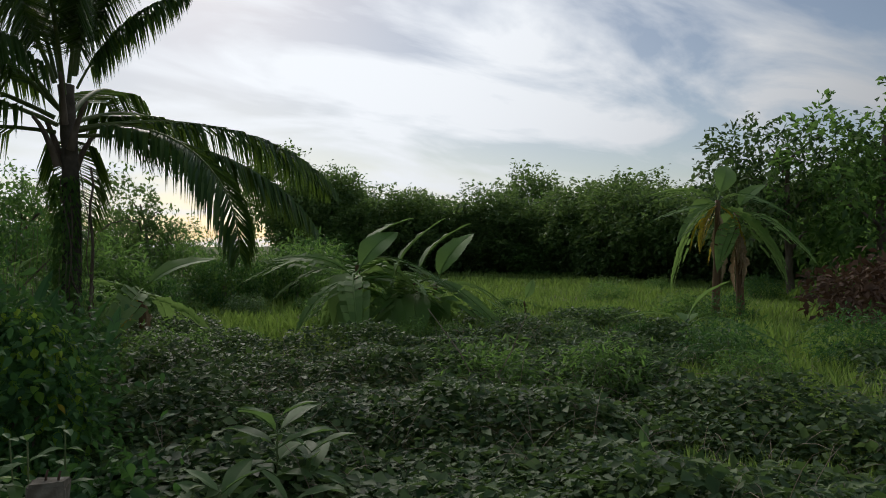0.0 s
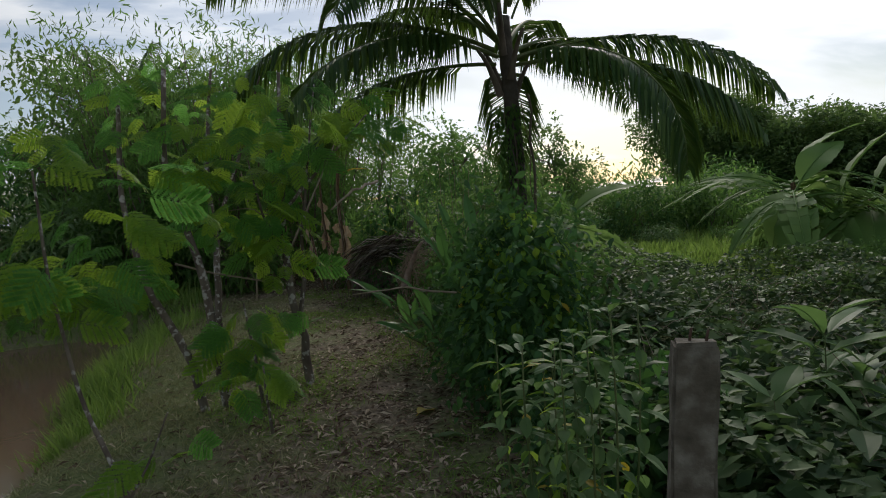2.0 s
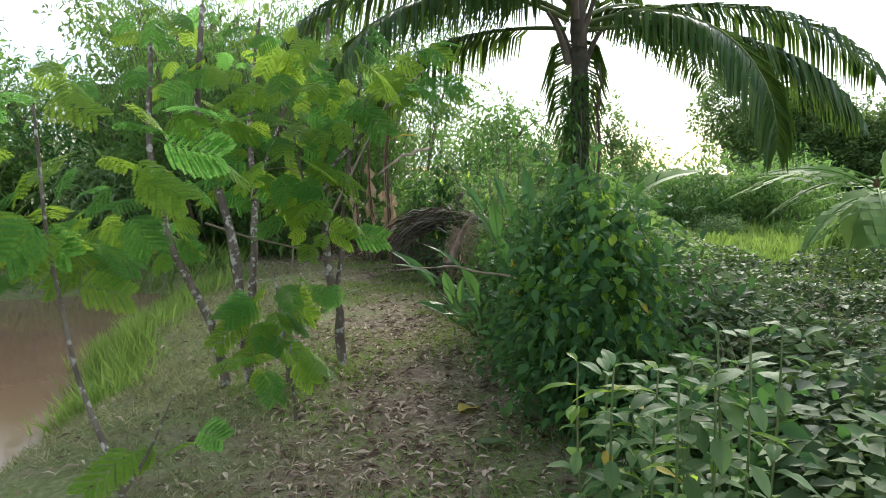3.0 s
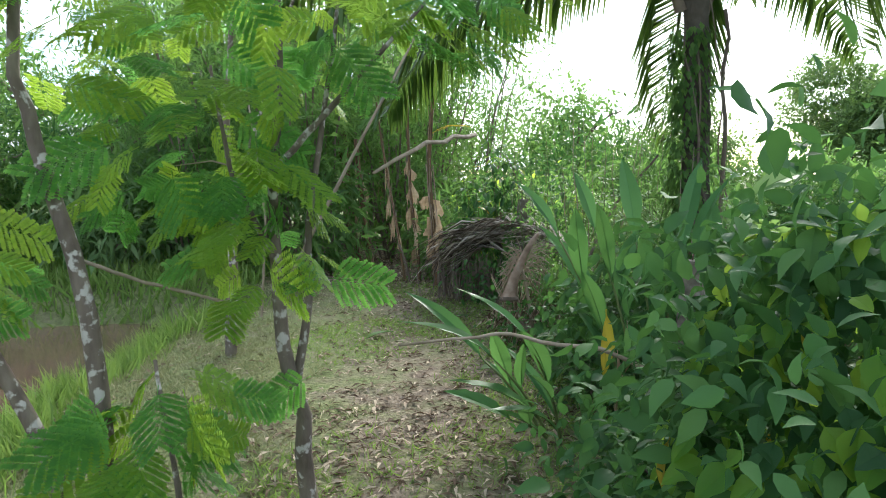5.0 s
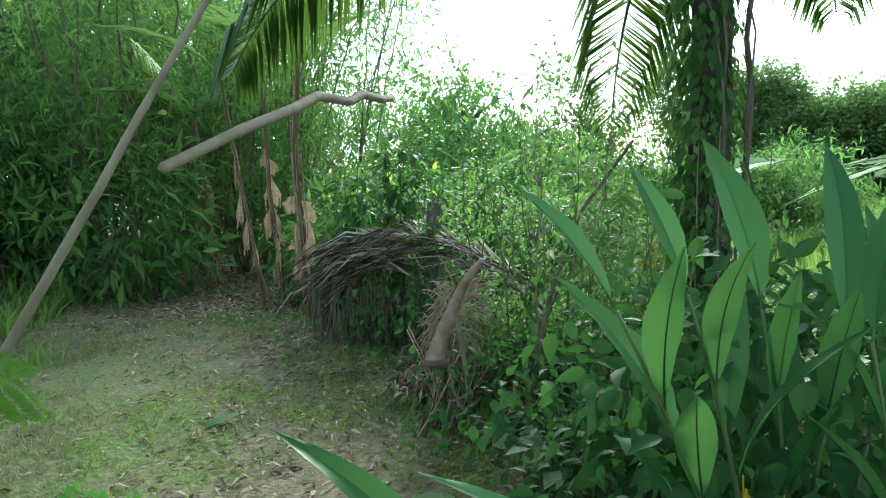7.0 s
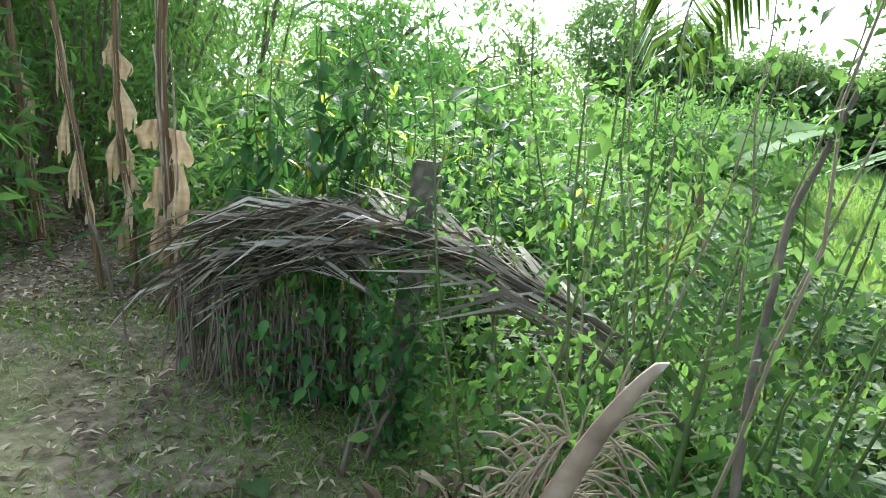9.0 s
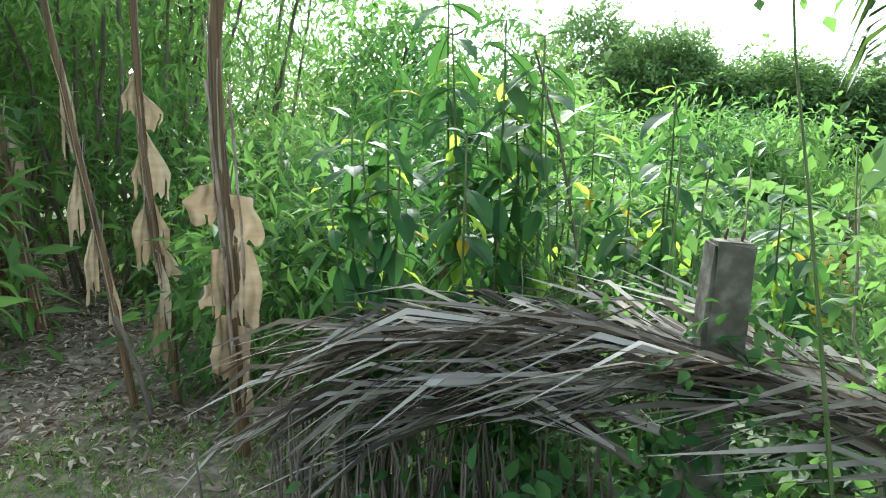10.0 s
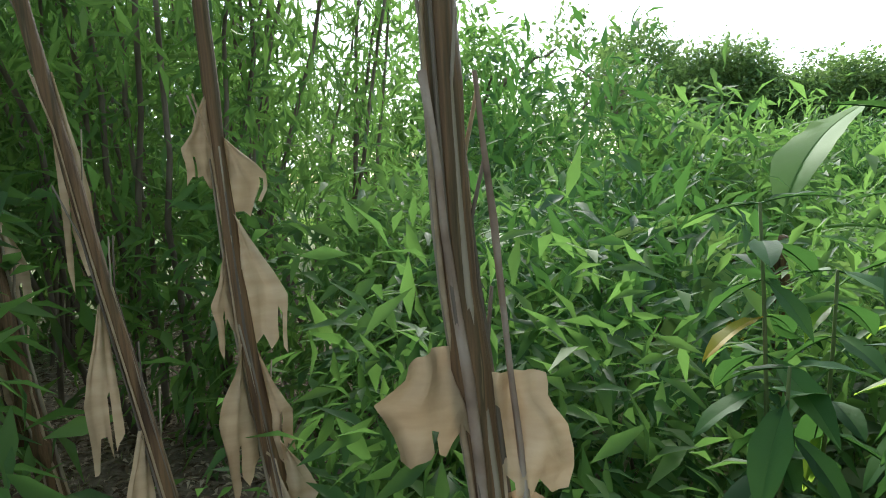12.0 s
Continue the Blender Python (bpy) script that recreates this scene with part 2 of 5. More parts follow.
def frames_of(way, up):
    """Rotation matrices whose y runs along way and whose z leans to up."""
    y = unit(way)
    x = unit(np.cross(y, up))
    return np.stack([x, y, np.cross(x, y)], axis=-1)


def spread(T, F, place, R, size):
    """One vertex and face array of many copies of a template."""
    n, k = len(place), len(T)
    size = np.asarray(size, float)
    size = size[:, None, None] if size.ndim == 1 else size[:, None, :]
    V = np.einsum("nij,nkj->nki", R, T[None] * size) + place[:, None, :]
    return V.reshape(-1, 3), (F[None] + (np.arange(n) * k)[:, None, None]).reshape(-1, F.shape[1])


def pack(*pairs):
    vs, fs, base = [], [], 0
    for V, F in pairs:
        vs.append(V); fs.append(F + base); base += len(V)
    return np.concatenate(vs), np.concatenate(fs)


# small leaf: folded along the rib, slightly drooping; y is its length (1), z its upper side
LEAF = np.array([(0, 0, 0), (-0.24, 0.45, 0.06), (0.24, 0.45, 0.06), (0, 1, -0.14), (0, 0.47, 0.0)])
LEAF_F = np.array([(0, 4, 1), (0, 2, 4), (4, 3, 1), (4, 2, 3)])
CHEAP = np.array([(0, 0, 0), (-0.26, 0.5, 0.08), (0.26, 0.5, 0.08), (0, 1, -0.1)])
CHEAP_F = np.array([(0, 3, 1), (0, 2, 3)])
# rounder leaf with a drip tip, for what stands near
ROUND = np.array([(0, 0, 0), (-0.17, 0.14, 0.05), (-0.25, 0.38, 0.07), (-0.17, 0.66, 0.02), (0, 1, -0.2), (0.17, 0.66, 0.02), (0.25, 0.38, 0.07), (0.17, 0.14, 0.05), (0, 0.36, 0.0), (0, 0.66, -0.04)])
ROUND_F = np.array([(0, 8, 1), (1, 8, 2), (2, 8, 9), (2, 9, 3), (3, 9, 4), (0, 7, 8), (7, 6, 8), (6, 9, 8), (6, 5, 9), (5, 4, 9)])
NARROW = LEAF * np.array([0.5, 1, 1])
BLADE = np.array([(-0.03, 0, 0), (0.03, 0, 0), (-0.022, 0.55, 0.06), (0.022, 0.55, 0.06), (0.0, 1, 0.3)])
BLADE_F = np.array([(0, 1, 3), (0, 3, 2), (2, 3, 4)])


def tube(points, radii, sides=7, rough=0.0, cap=True):
    """A tapered, slightly uneven round stem along points, as quads."""
    P = np.asarray(points, float)
    n = len(P)
    tan = unit(np.gradient(P, axis=0))
    ref = np.array([0.31, 0.17, 0.1]) if abs(tan[0][2]) > 0.8 else np.array([0, 0, 1.0])
    a = unit(np.cross(tan, ref))
    b = np.cross(tan, a)
    th = np.linspace(0, 2 * np.pi, sides, endpoint=False)
    r = np.asarray(radii, float)[:, None] * (1 + rough * rng.normal(size=(n, sides)))
    V = P[:, None] + a[:, None] * (np.cos(th) * r)[..., None] + b[:, None] * (np.sin(th) * r)[..., None]
    i, j = np.meshgrid(np.arange(n - 1), np.arange(sides), indexing="ij")
    j2 = (j + 1) % sides
    F = np.stack([i * sides + j, i * sides + j2, (i + 1) * sides + j2, (i + 1) * sides + j], -1).reshape(-1, 4)
    V = V.reshape(-1, 3)
    if cap:
        V = np.concatenate([V, P[-1:] + tan[-1:] * radii[-1] * 0.3])
        top = (n - 1) * sides
        F = np.concatenate([F, np.stack([top + np.arange(0, sides), top + (np.arange(0, sides) + 1) % sides, np.full(sides, n * sides), np.full(sides, n * sides)], -1)[:, [0, 1, 2, 2]]])
    return V, F


def stem_mesh(name, tubes, mat):
    V, F = pack(*tubes)
    faces = [tuple(dict.fromkeys(f)) for f in F.tolist()]
    return mesh(name, V, faces, mat)


def arc(a, b, bow=(0, 0, 0), n=8, wobble=0.0):
    t = np.linspace(0, 1, n)[:, None]
    P = np.asarray(a, float) * (1 - t) + np.asarray(b, float) * t + np.asarray(bow, float) * (4 * t * (1 - t))
    if wobble:
        w = rng.normal(size=(n, 3)) * wobble
        w[0] = w[-1] = 0
        P = P + w
    return P


def blade_mesh(name, length, width, mat, rows=9, droop=0.3, fold=0.18, wave=0.02, peak=0.42, petiole=0.0, tears=0, seed=0):
    """A large leaf: a curved folded blade with thickness in its rib, pointed at the end; tears: slits that split a banana leaf."""
    g = np.random.default_rng(seed)
    t = np.linspace(0, 1, rows)
    prof = np.clip((t / peak) ** 0.6, 0, 1) * np.clip(1 - (np.maximum(t - peak, 0) / (1 - peak)) ** 2.2, 0, 1)
    y = petiole + t * length
    z = -droop * length * t ** 2
    side = []
    V, F = [], []
    for s in (-1, 1):
        for k in range(rows):
            w = width * 0.5 * prof[k]
            for q in (0.0, 0.55, 1.0):
                V.append((s * w * q * math.cos(fold), y[k], z[k] + w * q * math.sin(fold) + (g.normal() * wave * q)))
        base = 0 if s < 0 else rows * 3
        for k in range(rows - 1):
            for q in (0, 1):
                a = base + k * 3 + q
                f = (a, a + 1, a + 4, a + 3)
                F.append(f if s > 0 else f[::-1])
    V = np.array(V)
    if tears:
        V2, F2 = [], []
        for f in F:
            # every strip hangs by itself past the rib
            i = len(V2)
            quad = V[list(f)].copy()
            c = quad.mean(0)
            d = abs(c[0]) / (width * 0.5)
            hang = (0.25 + 0.55 * g.random()) * width * d * tears
            quad[:, 2] -= hang
            quad[:, 1] = c[1] + (quad[:, 1] - c[1]) * (1.0 - 0.22 * d * g.random())
            V2 += quad.tolist(); F2.append((i, i + 1, i + 2, i + 3))
        V, F = np.array(V2), F2
    rib = tube(np.stack([np.zeros(rows + 1), np.concatenate([[0], y]), np.concatenate([[0], z]) - 0.002], -1), np.linspace(width * 0.035, width * 0.008, rows + 1), 4, cap=False)
    n = len(V)
    faces = [tuple(f) for f in F] + [tuple(x + n for x in f) for f in rib[1].tolist()]
    return mesh(name, np.concatenate([V, rib[0]]), faces, mat)


def place_leaf(data, parent, at, way, up=(0, 0, 1), size=1.0, name="leaf", label=""):
    R = frames_of(np.array([way], float), np.array([up], float))[0]
    ob = part(name, data, parent, label)
    m = Matrix(R.tolist()).to_4x4()
    m.translation = Vector(at)
    ob.matrix_basis = m @ Matrix.Diagonal((size, size, size, 1))
    return ob


def azimuth(deg, up=0.0):
    return np.array([math.cos(radians(deg)) * math.cos(radians(up)), math.sin(radians(deg)) * math.cos(radians(up)), math.sin(radians(up))])


def clumps(n, middle, radii, per, spread_by, size, template=(CHEAP, CHEAP_F), hollow=0.55, droop=0.35, g=rng, flat=0.0):
    """Leaves in clumps over an uneven ellipsoid."""
    d = unit(g.normal(size=(n, 3)))
    lump = 1 + 0.22 * np.sin(d[:, 0] * 5 + d[:, 2] * 4 + middle[0]) * np.cos(d[:, 1] * 6 + middle[1]) + 0.12 * g.normal(size=n)
    r = (hollow + (1 - hollow) * g.random(n) ** 0.5) * lump
    c = np.asarray(middle) + d * np.asarray(radii) * r[:, None]
    p = np.repeat(c, per, 0) + g.normal(size=(n * per, 3)) * spread_by
    way = unit(np.repeat(d, per, 0) * 0.6 + g.normal(size=(n * per, 3)) * 0.7 + np.array([0, 0, -droop]))
    up = unit(np.array([0, 0, 1.0]) + g.normal(size=(n * per, 3)) * (0.5 - flat))
    s = size * (0.6 + 0.8 * g.random(n * per))
    return spread(template[0], template[1], p, frames_of(way, up), s)


# ---- ground ----
def land(x, y):
    """Height of the ground."""
    x, y = np.asarray(x, float), np.asarray(y, float)
    # the pond lies to the west of the path
    edge = -2.95 - 0.25 * np.sin(y * 0.8) - 0.12 * np.sin(y * 2.3 + 1)
    north = 12.6 + 0.3 * np.sin(x * 1.1)
    inside = np.minimum(np.minimum(edge - x, north - y), np.minimum(x + 14, y + 2))
    pond = np.clip((inside + 0.75) / 1.5, 0, 1)
    pond = pond * pond * (3 - 2 * pond)
    bumps = 0.02 * np.sin(x * 3.1 + y * 1.7) * np.sin(y * 2.3 - x) + 0.015 * np.sin(x * 7.3) * np.sin(y * 6.1 + x * 2)
    rise = 0.25 * np.clip((y - 12.8) / 3, 0, 1) * np.clip((-2.5 - x) / 1.5, 0, 1)
    field = -0.15 * np.clip((x - 1.6) / 2.5, 0, 1)
    far = 0.25 * np.sin(x * 0.05) * np.sin(y * 0.06) * np.clip((np.hypot(x, y) - 25) / 40, 0, 1)
    return bumps + rise + field + far - 0.75 * pond


def build_ground():
    u = np.linspace(-1, 1, 260)
    s = np.sinh(u * 5.2) / np.sinh(5.2)
    X, Y = np.meshgrid(-0.5 + s * 900, 8 + s * 900, indexing="ij")
    Z = land(X, Y)
    V = np.stack([X, Y, Z], -1).reshape(-1, 3)
    n = len(u)
    i, j = np.meshgrid(np.arange(n - 1), np.arange(n - 1), indexing="ij")
    F = np.stack([i * n + j, (i + 1) * n + j, (i + 1) * n + j + 1, i * n + j + 1], -1).reshape(-1, 4)
    me = mesh("ground", V, F, M_GROUND)
    walked = np.exp(-((X + 0.35 + 0.25 * np.sin(Y * 0.5)) / 0.75) ** 2)
    bare = np.exp(-((X + 1.2) / 1.6) ** 2 - ((Y - 16.5) / 3.0) ** 2)
    green = np.clip(0.56 - 0.3 * walked - 0.5 * bare + 0.45 * np.clip((X - 2.0) / 2.0, 0, 1), 0, 1)
    at = me.attributes.new("green", "FLOAT", "POINT")
    at.data.foreach_set("value", green.astype(np.float32).ravel())
    tagged(new("ground", me), "trodden brown soil with leaf litter and patchy short grass", "ground", kind="structure")
    w = bmesh.new()
    bmesh.ops.create_grid(w, x_segments=24, y_segments=24, size=1)
    bmesh.ops.transform(w, matrix=Matrix.Translation((-8.3, 5.5, -0.34)) @ Matrix.Diagonal((6.4, 8.0, 1, 1)), verts=w.verts)
    me = bpy.data.meshes.new("water")
    w.to_mesh(me); w.free()
    me.materials.append(M_WATER)
    tagged(new("water", me), "still muddy brown water of a small pond", "water", kind="structure")


build_ground()


# ---- fence posts ----
def concrete_post(at, height, lean, turn, width=0.10, label="weathered grey concrete fence post with rusty rods on top"):
    ob = thing("fence_post", label, "fence post", at, "fence posts along the path")
    bm = bmesh.new()
    bmesh.ops.create_cube(bm, size=1)
    bmesh.ops.transform(bm, matrix=Matrix.Translation((0, 0, height / 2 - 0.1)) @ Matrix.Diagonal((width, width * 0.95, height + 0.2, 1)), verts=bm.verts)
    bmesh.ops.subdivide_edges(bm, edges=[e for e in bm.edges if abs(e.verts[0].co.z - e.verts[1].co.z) > 0.5], cuts=14)
    bmesh.ops.bevel(bm, geom=[e for e in bm.edges if len(e.link_faces) == 2 and e.calc_face_angle(0) > 1], offset=0.008, segments=2, affect="EDGES")
    g = random.Random(int(at[1] * 10))
    for v in bm.verts:
        v.co += Vector((g.gauss(0, 0.0018), g.gauss(0, 0.0018), g.gauss(0, 0.003)))
    me = bpy.data.meshes.new("shaft")
    bm.to_mesh(me); bm.free()
    me.materials.append(M_CONCRETE)
    part("shaft", me, ob)
    for dx, dy in ((-0.012, 0.005), (0.022, -0.01)):
        V, F = tube([(dx, dy, height - 0.03), (dx, dy, height + 0.01), (dx + 0.003, dy, height + 0.028)], [0.0035, 0.0035, 0.003], 6)
        part("steel_rod", stem_mesh("steel_rod", [(V, F)], M_RUST), ob, "rusty reinforcing rod")
    ob.matrix_basis = pose(*at, lean[0], lean[1], 0) @ pose(0, 0, 0, 0, 0, turn)
    return ob


concrete_post((0.22, 2.31, 0.0), 1.10, (0, 5), -22)
concrete_post((0.915, 7.08, 0.0), 1.03, (0, 5), -30)
concrete_post((0.65, 11.42, 0.0), 1.20, (0, 4), -26)


# ---- coconut palm ----
def frond(parent, at, az, up, length, curl, seed, leaflet=0.62, pairs=52, mat=None, twist=0.0, rib=None, hang=0.75):
    """One feather leaf: a bowed rib and two rows of hanging leaflets."""
    g = np.random.default_rng(seed)
    mat, rib = mat or M_PALM, rib or M_STEM
    n = 14
    P, d = [np.array(at, float)], up
    for k in range(n):
        P.append(P[-1] + azimuth(az + twist * k / n, d) * length / n)
        d -= curl / n * (0.6 + 0.9 * k / n)
    P = np.array(P)
    ob = part("frond", None, parent)
    V, F = tube(P, np.linspace(0.028, 0.005, n + 1) * length / 3.2, 6)
    part("rib", stem_mesh("rib", [(V, F)], rib), ob)
    t = np.linspace(0.14, 0.995, pairs)
    idx = t * n
    i0 = np.minimum(idx.astype(int), n - 1)
    fr = (idx - i0)[:, None]
    base = P[i0] * (1 - fr) + P[i0 + 1] * fr
    tan = unit(P[i0 + 1] - P[i0])
    side = unit(np.cross(tan, np.array([0, 0, 1.0])))
    lenf = leaflet * np.clip(np.sin(np.pi * (t * 0.86 + 0.1)) ** 0.6, 0.25, 1)
    T, TF = [], []
    W = 0.019
    vs, fs = [], []
    for s in (-1, 1):
        l = lenf * (0.85 + 0.3 * g.random(pairs))
        out = unit(side * s * 0.9 + tan * (0.55 + 0.25 * g.random(pairs))[:, None] + np.array([0, 0, 0.15]))
        down = np.array([0, 0, -1.0])
        a = base
        b = a + out * (l * 0.45)[:, None] + down * (l * 0.08 * hang)[:, None]
        c = b + unit(out * 0.7 + down * (hang + 0.25 * g.random(pairs))[:, None]) * (l * 0.55)[:, None]
        wv = unit(np.cross(out, down) + 0.35 * g.normal(size=(pairs, 3))) * W * (0.8 + 0.4 * g.random(pairs))[:, None]
        q = np.stack([a - wv * 0.35, a + wv * 0.35, b - wv, b + wv, c], 1)
        off = sum(len(v) for v in vs)
        vs.append(q.reshape(-1, 3))
        f = np.array([(0, 1, 3), (0, 3, 2), (2, 3, 4)])
        fs.append((f[None] + (np.arange(pairs) * 5)[:, None, None]).reshape(-1, 3) + off)
    part("frond_blade", mesh("frond_blade", np.concatenate(vs), np.concatenate(fs), mat), ob)
    return ob


def coconut_palm(at):
    ob = thing("coconut_palm", "young coconut palm with drooping green fronds and vine-covered trunk", "palm tree", at)
    P = arc((0, 0, -0.1), (0.02, 0.05, 3.7), (0.06, 0, 0), 26)
    rad = np.linspace(0.125, 0.085, 26) * (1 + 0.08 * (np.arange(26) % 2))
    part("trunk", stem_mesh("trunk", [tube(P, rad, 12, 0.03)], M_PALMTRUNK), ob)
    old = [tube(arc((0.1 * math.cos(a), 0.1 * math.sin(a), z), (0.42 * math.cos(a), 0.42 * math.sin(a), z + 0.55), (0, 0, 0.08), 5), [0.05, 0.04, 0.03, 0.025, 0.02], 6) for a, z in ((0.4, 2.6), (2.0, 2.8), (3.6, 2.7), (5.1, 2.9), (1.2, 3.1), (4.4, 3.2))]
    part("leaf_base", stem_mesh("leaf_base", old, M_BARK), ob, "brown stubs of old fronds")
    d = unit(rng.normal(size=(2200, 3)) * np.array([1, 1, 0.1]))
    z = 0.3 + 2.3 * rng.random(2200)
    p = d * np.array([1, 1, 0]) * (0.11 + 0.10 * rng.random((2200, 1)) ** 2) + np.stack([np.zeros(2200), np.zeros(2200), z], -1)
    V, F = spread(LEAF, LEAF_F, p, frames_of(unit(d * 0.5 + np.array([0, 0, -0.9])), d), 0.045 + 0.05 * rng.random(2200))
    part("climbing_vine", mesh("climbing_vine", V, F, M_FOREST), ob, "leafy vine climbing the trunk")
    for x0, y0, x1, y1, rr in ((0.22, 0.05, 0.28, 0.0, 0.022), (-0.12, -0.16, 0.02, -0.14, 0.012), (0.05, -0.18, -0.08, -0.13, 0.009), (0.3, -0.05, 0.12, -0.1, 0.008)):
        part("vine_stem", stem_mesh("vine_stem", [tube(arc((x0, y0, -0.05), (x1, y1, 2.5 + x0), (0.05, -0.03, 0), 14, 0.02), np.linspace(rr, rr * 0.7, 14), 6, 0.08)], M_BARK), ob, "rope-like bare vine stem")
    # azimuth, first rise, length, curl
    for k, (az, up, ln, cu, lf) in enumerate((
        (-6, 14, 3.6, 62, 0.95), (-55, 8, 3.1, 105, 0.9), (-20, 4, 3.2, 62, 0.95), (170, 26, 3.6, 78, 0.95), (205, 16, 3.3, 80, 0.95), (190, 42, 3.7, 85, 0.95), (225, 35, 3.3, 95, 0.9), (150, 8, 3.2, 70, 0.9),
        (40, 22, 3.7, 75, 0.9), (62, 30, 4.3, 62, 0.9), (250, 55, 3.2, 85, 0.9), (300, 80, 3.0, 45, 0.9), (120, 40, 3.6, 85, 0.9), (95, 66, 3.6, 60, 0.85), (330, 84, 3.0, 40, 0.85), (185, 70, 3.4, 55, 0.9), (235, 80, 3.2, 40, 0.85), (20, 84, 3.0, 35, 0.85), (140, 78, 3.2, 45, 0.85), (275, 70, 3.0, 70, 0.9), (75, 5, 3.2, 75, 0.85), (-12, 66, 1.9, 50, 0.7))):
        a = azimuth(az) * 0.12
        frond(ob, (a[0] + 0.02, a[1] + 0.05, 3.05 + 0.75 * (up / 80)), az, up, ln, cu, 40 + k, lf, 130, hang=1.5)
    return ob


palm = coconut_palm((1.87, 9.7, 0))
copy_thing(palm, pose(-5.2, 21.0, 0, 0, 0, 75) @ Matrix.Scale(0.9, 4))


# ---- feather-leaved trees ----
def feather_mesh(seed, length=0.30, pairs=7, pinna=0.13, leaflets=13, mat=None):
    """A twice-divided leaf: a rib, side ribs and two rows of small leaflets on each."""
    g = np.random.default_rng(seed)
    pl, way, up, size = [], [], [], []
    ribs = [tube(np.array([(0, 0, 0), (0, length * 0.5, 0.004), (0, length, -length * 0.12)]), [0.0022, 0.0016, 0.0008], 4)]
    for k in range(pairs):
        t = 0.22 + 0.76 * k / (pairs - 1)
        o = np.array([0, length * t, -length * 0.12 * max(0, t - 0.5) * 2])
        for s in (-1, 1):
            L = pinna * (0.72 + 0.4 * math.sin(math.pi * (0.15 + 0.75 * t))) * (0.9 + 0.2 * g.random())
            d = unit(np.array([s * 1.0, 0.45 + 0.5 * t, -0.08 - 0.2 * g.random()]))
            side = unit(np.cross(d, (0, 0, 1)))
            ribs.append(tube(np.array([o, o + d * L * 0.5, o + d * L + np.array([0, 0, -0.15 * L])]), [0.0012, 0.0009, 0.0005], 3))
            for j in range(leaflets):
                u = 0.06 + 0.94 * j / (leaflets - 1)
                b = o + d * L * u + np.array([0, 0, -0.15 * L * u * u])
                for q in (-1, 1):
                    pl.append(b)
                    way.append(unit(side * q + d * 0.45 + np.array([0, 0, -0.08 + 0.12 * g.normal()])))
                    up.append((0, 0, 1))
                    size.append(0.030 * (0.75 + 0.35 * math.sin(math.pi * u)) * (0.9 + 0.2 * g.random()))
    V, F = spread(CHEAP * np.array([0.95, 1, 0.5]), CHEAP_F, np.array(pl), frames_of(np.array(way), np.array(up, float)), np.array(size))
    rV, rF = pack(*ribs)
    n = len(V)
    return mesh("leaf", np.concatenate([V, rV]), [tuple(f) for f in F.tolist()] + [tuple(dict.fromkeys(x + n for x in f)) for f in rF.tolist()], mat or M_FEATHER)


FEATHERS = [feather_mesh(k, 0.24 + 0.05 * (k % 3), 6 + k % 3, 0.125) for k in range(5)]
FEATHERS_LIME = [feather_mesh(20 + k, 0.24 + 0.04 * k, 6, 0.11, mat=M_LIME) for k in range(3)]


def feather_tree(name, label, at, stems, leaves, g, lime=0.25, bark=None, spray=(), scale=(0.5, 0.95)):
    """stems: rows of (points, radius at foot, radius at tip); leaves sit along the upper stems and in sprays."""
    ob = thing(name, label, "tree", at)
    for pts, r0, r1 in stems:
        pts = np.array(pts, float)
        t = np.linspace(0, 1, len(pts))
        tt = np.linspace(0, 1, 14)
        P = np.stack([np.interp(tt, t, pts[:, k]) for k in range(3)], -1) + g.normal(size=(14, 3)) * r0 * 0.12
        part("stem", stem_mesh("stem", [tube(P, np.linspace(r0, r1, 14), 9, 0.05)], bark or M_BLOTCH), ob)
    for centre, radii, n in leaves:
        for _ in range(n):
            d = unit(g.normal(size=3))
            p = np.asarray(centre) + d * np.asarray(radii) * (0.3 + 0.7 * g.random() ** 0.5)
            if at[0] + p[0] > -0.64 and 0.45 < p[2] < 1.95:
                continue
            out = unit(np.array([d[0], d[1], 0]) + g.normal(size=3) * 0.5) * np.array([1, 1, 0.35]) + np.array([0, 0, -0.15 - 0.55 * g.random()])
            pool = FEATHERS_LIME if g.random() < lime else FEATHERS
            place_leaf(pool[g.integers(len(pool))], ob, p, out, unit(np.array([0.1, -0.55, 0.8]) + g.normal(size=3) * 0.35), scale[0] + (scale[1] - scale[0]) * g.random())
    for a, b, r in spray:
        part("twig", stem_mesh("twig", [tube(arc(a, b, (0, 0, 0.05), 8, 0.012), np.linspace(r, r * 0.45, 8), 6, 0.06)], M_TWIG), ob)
    return ob


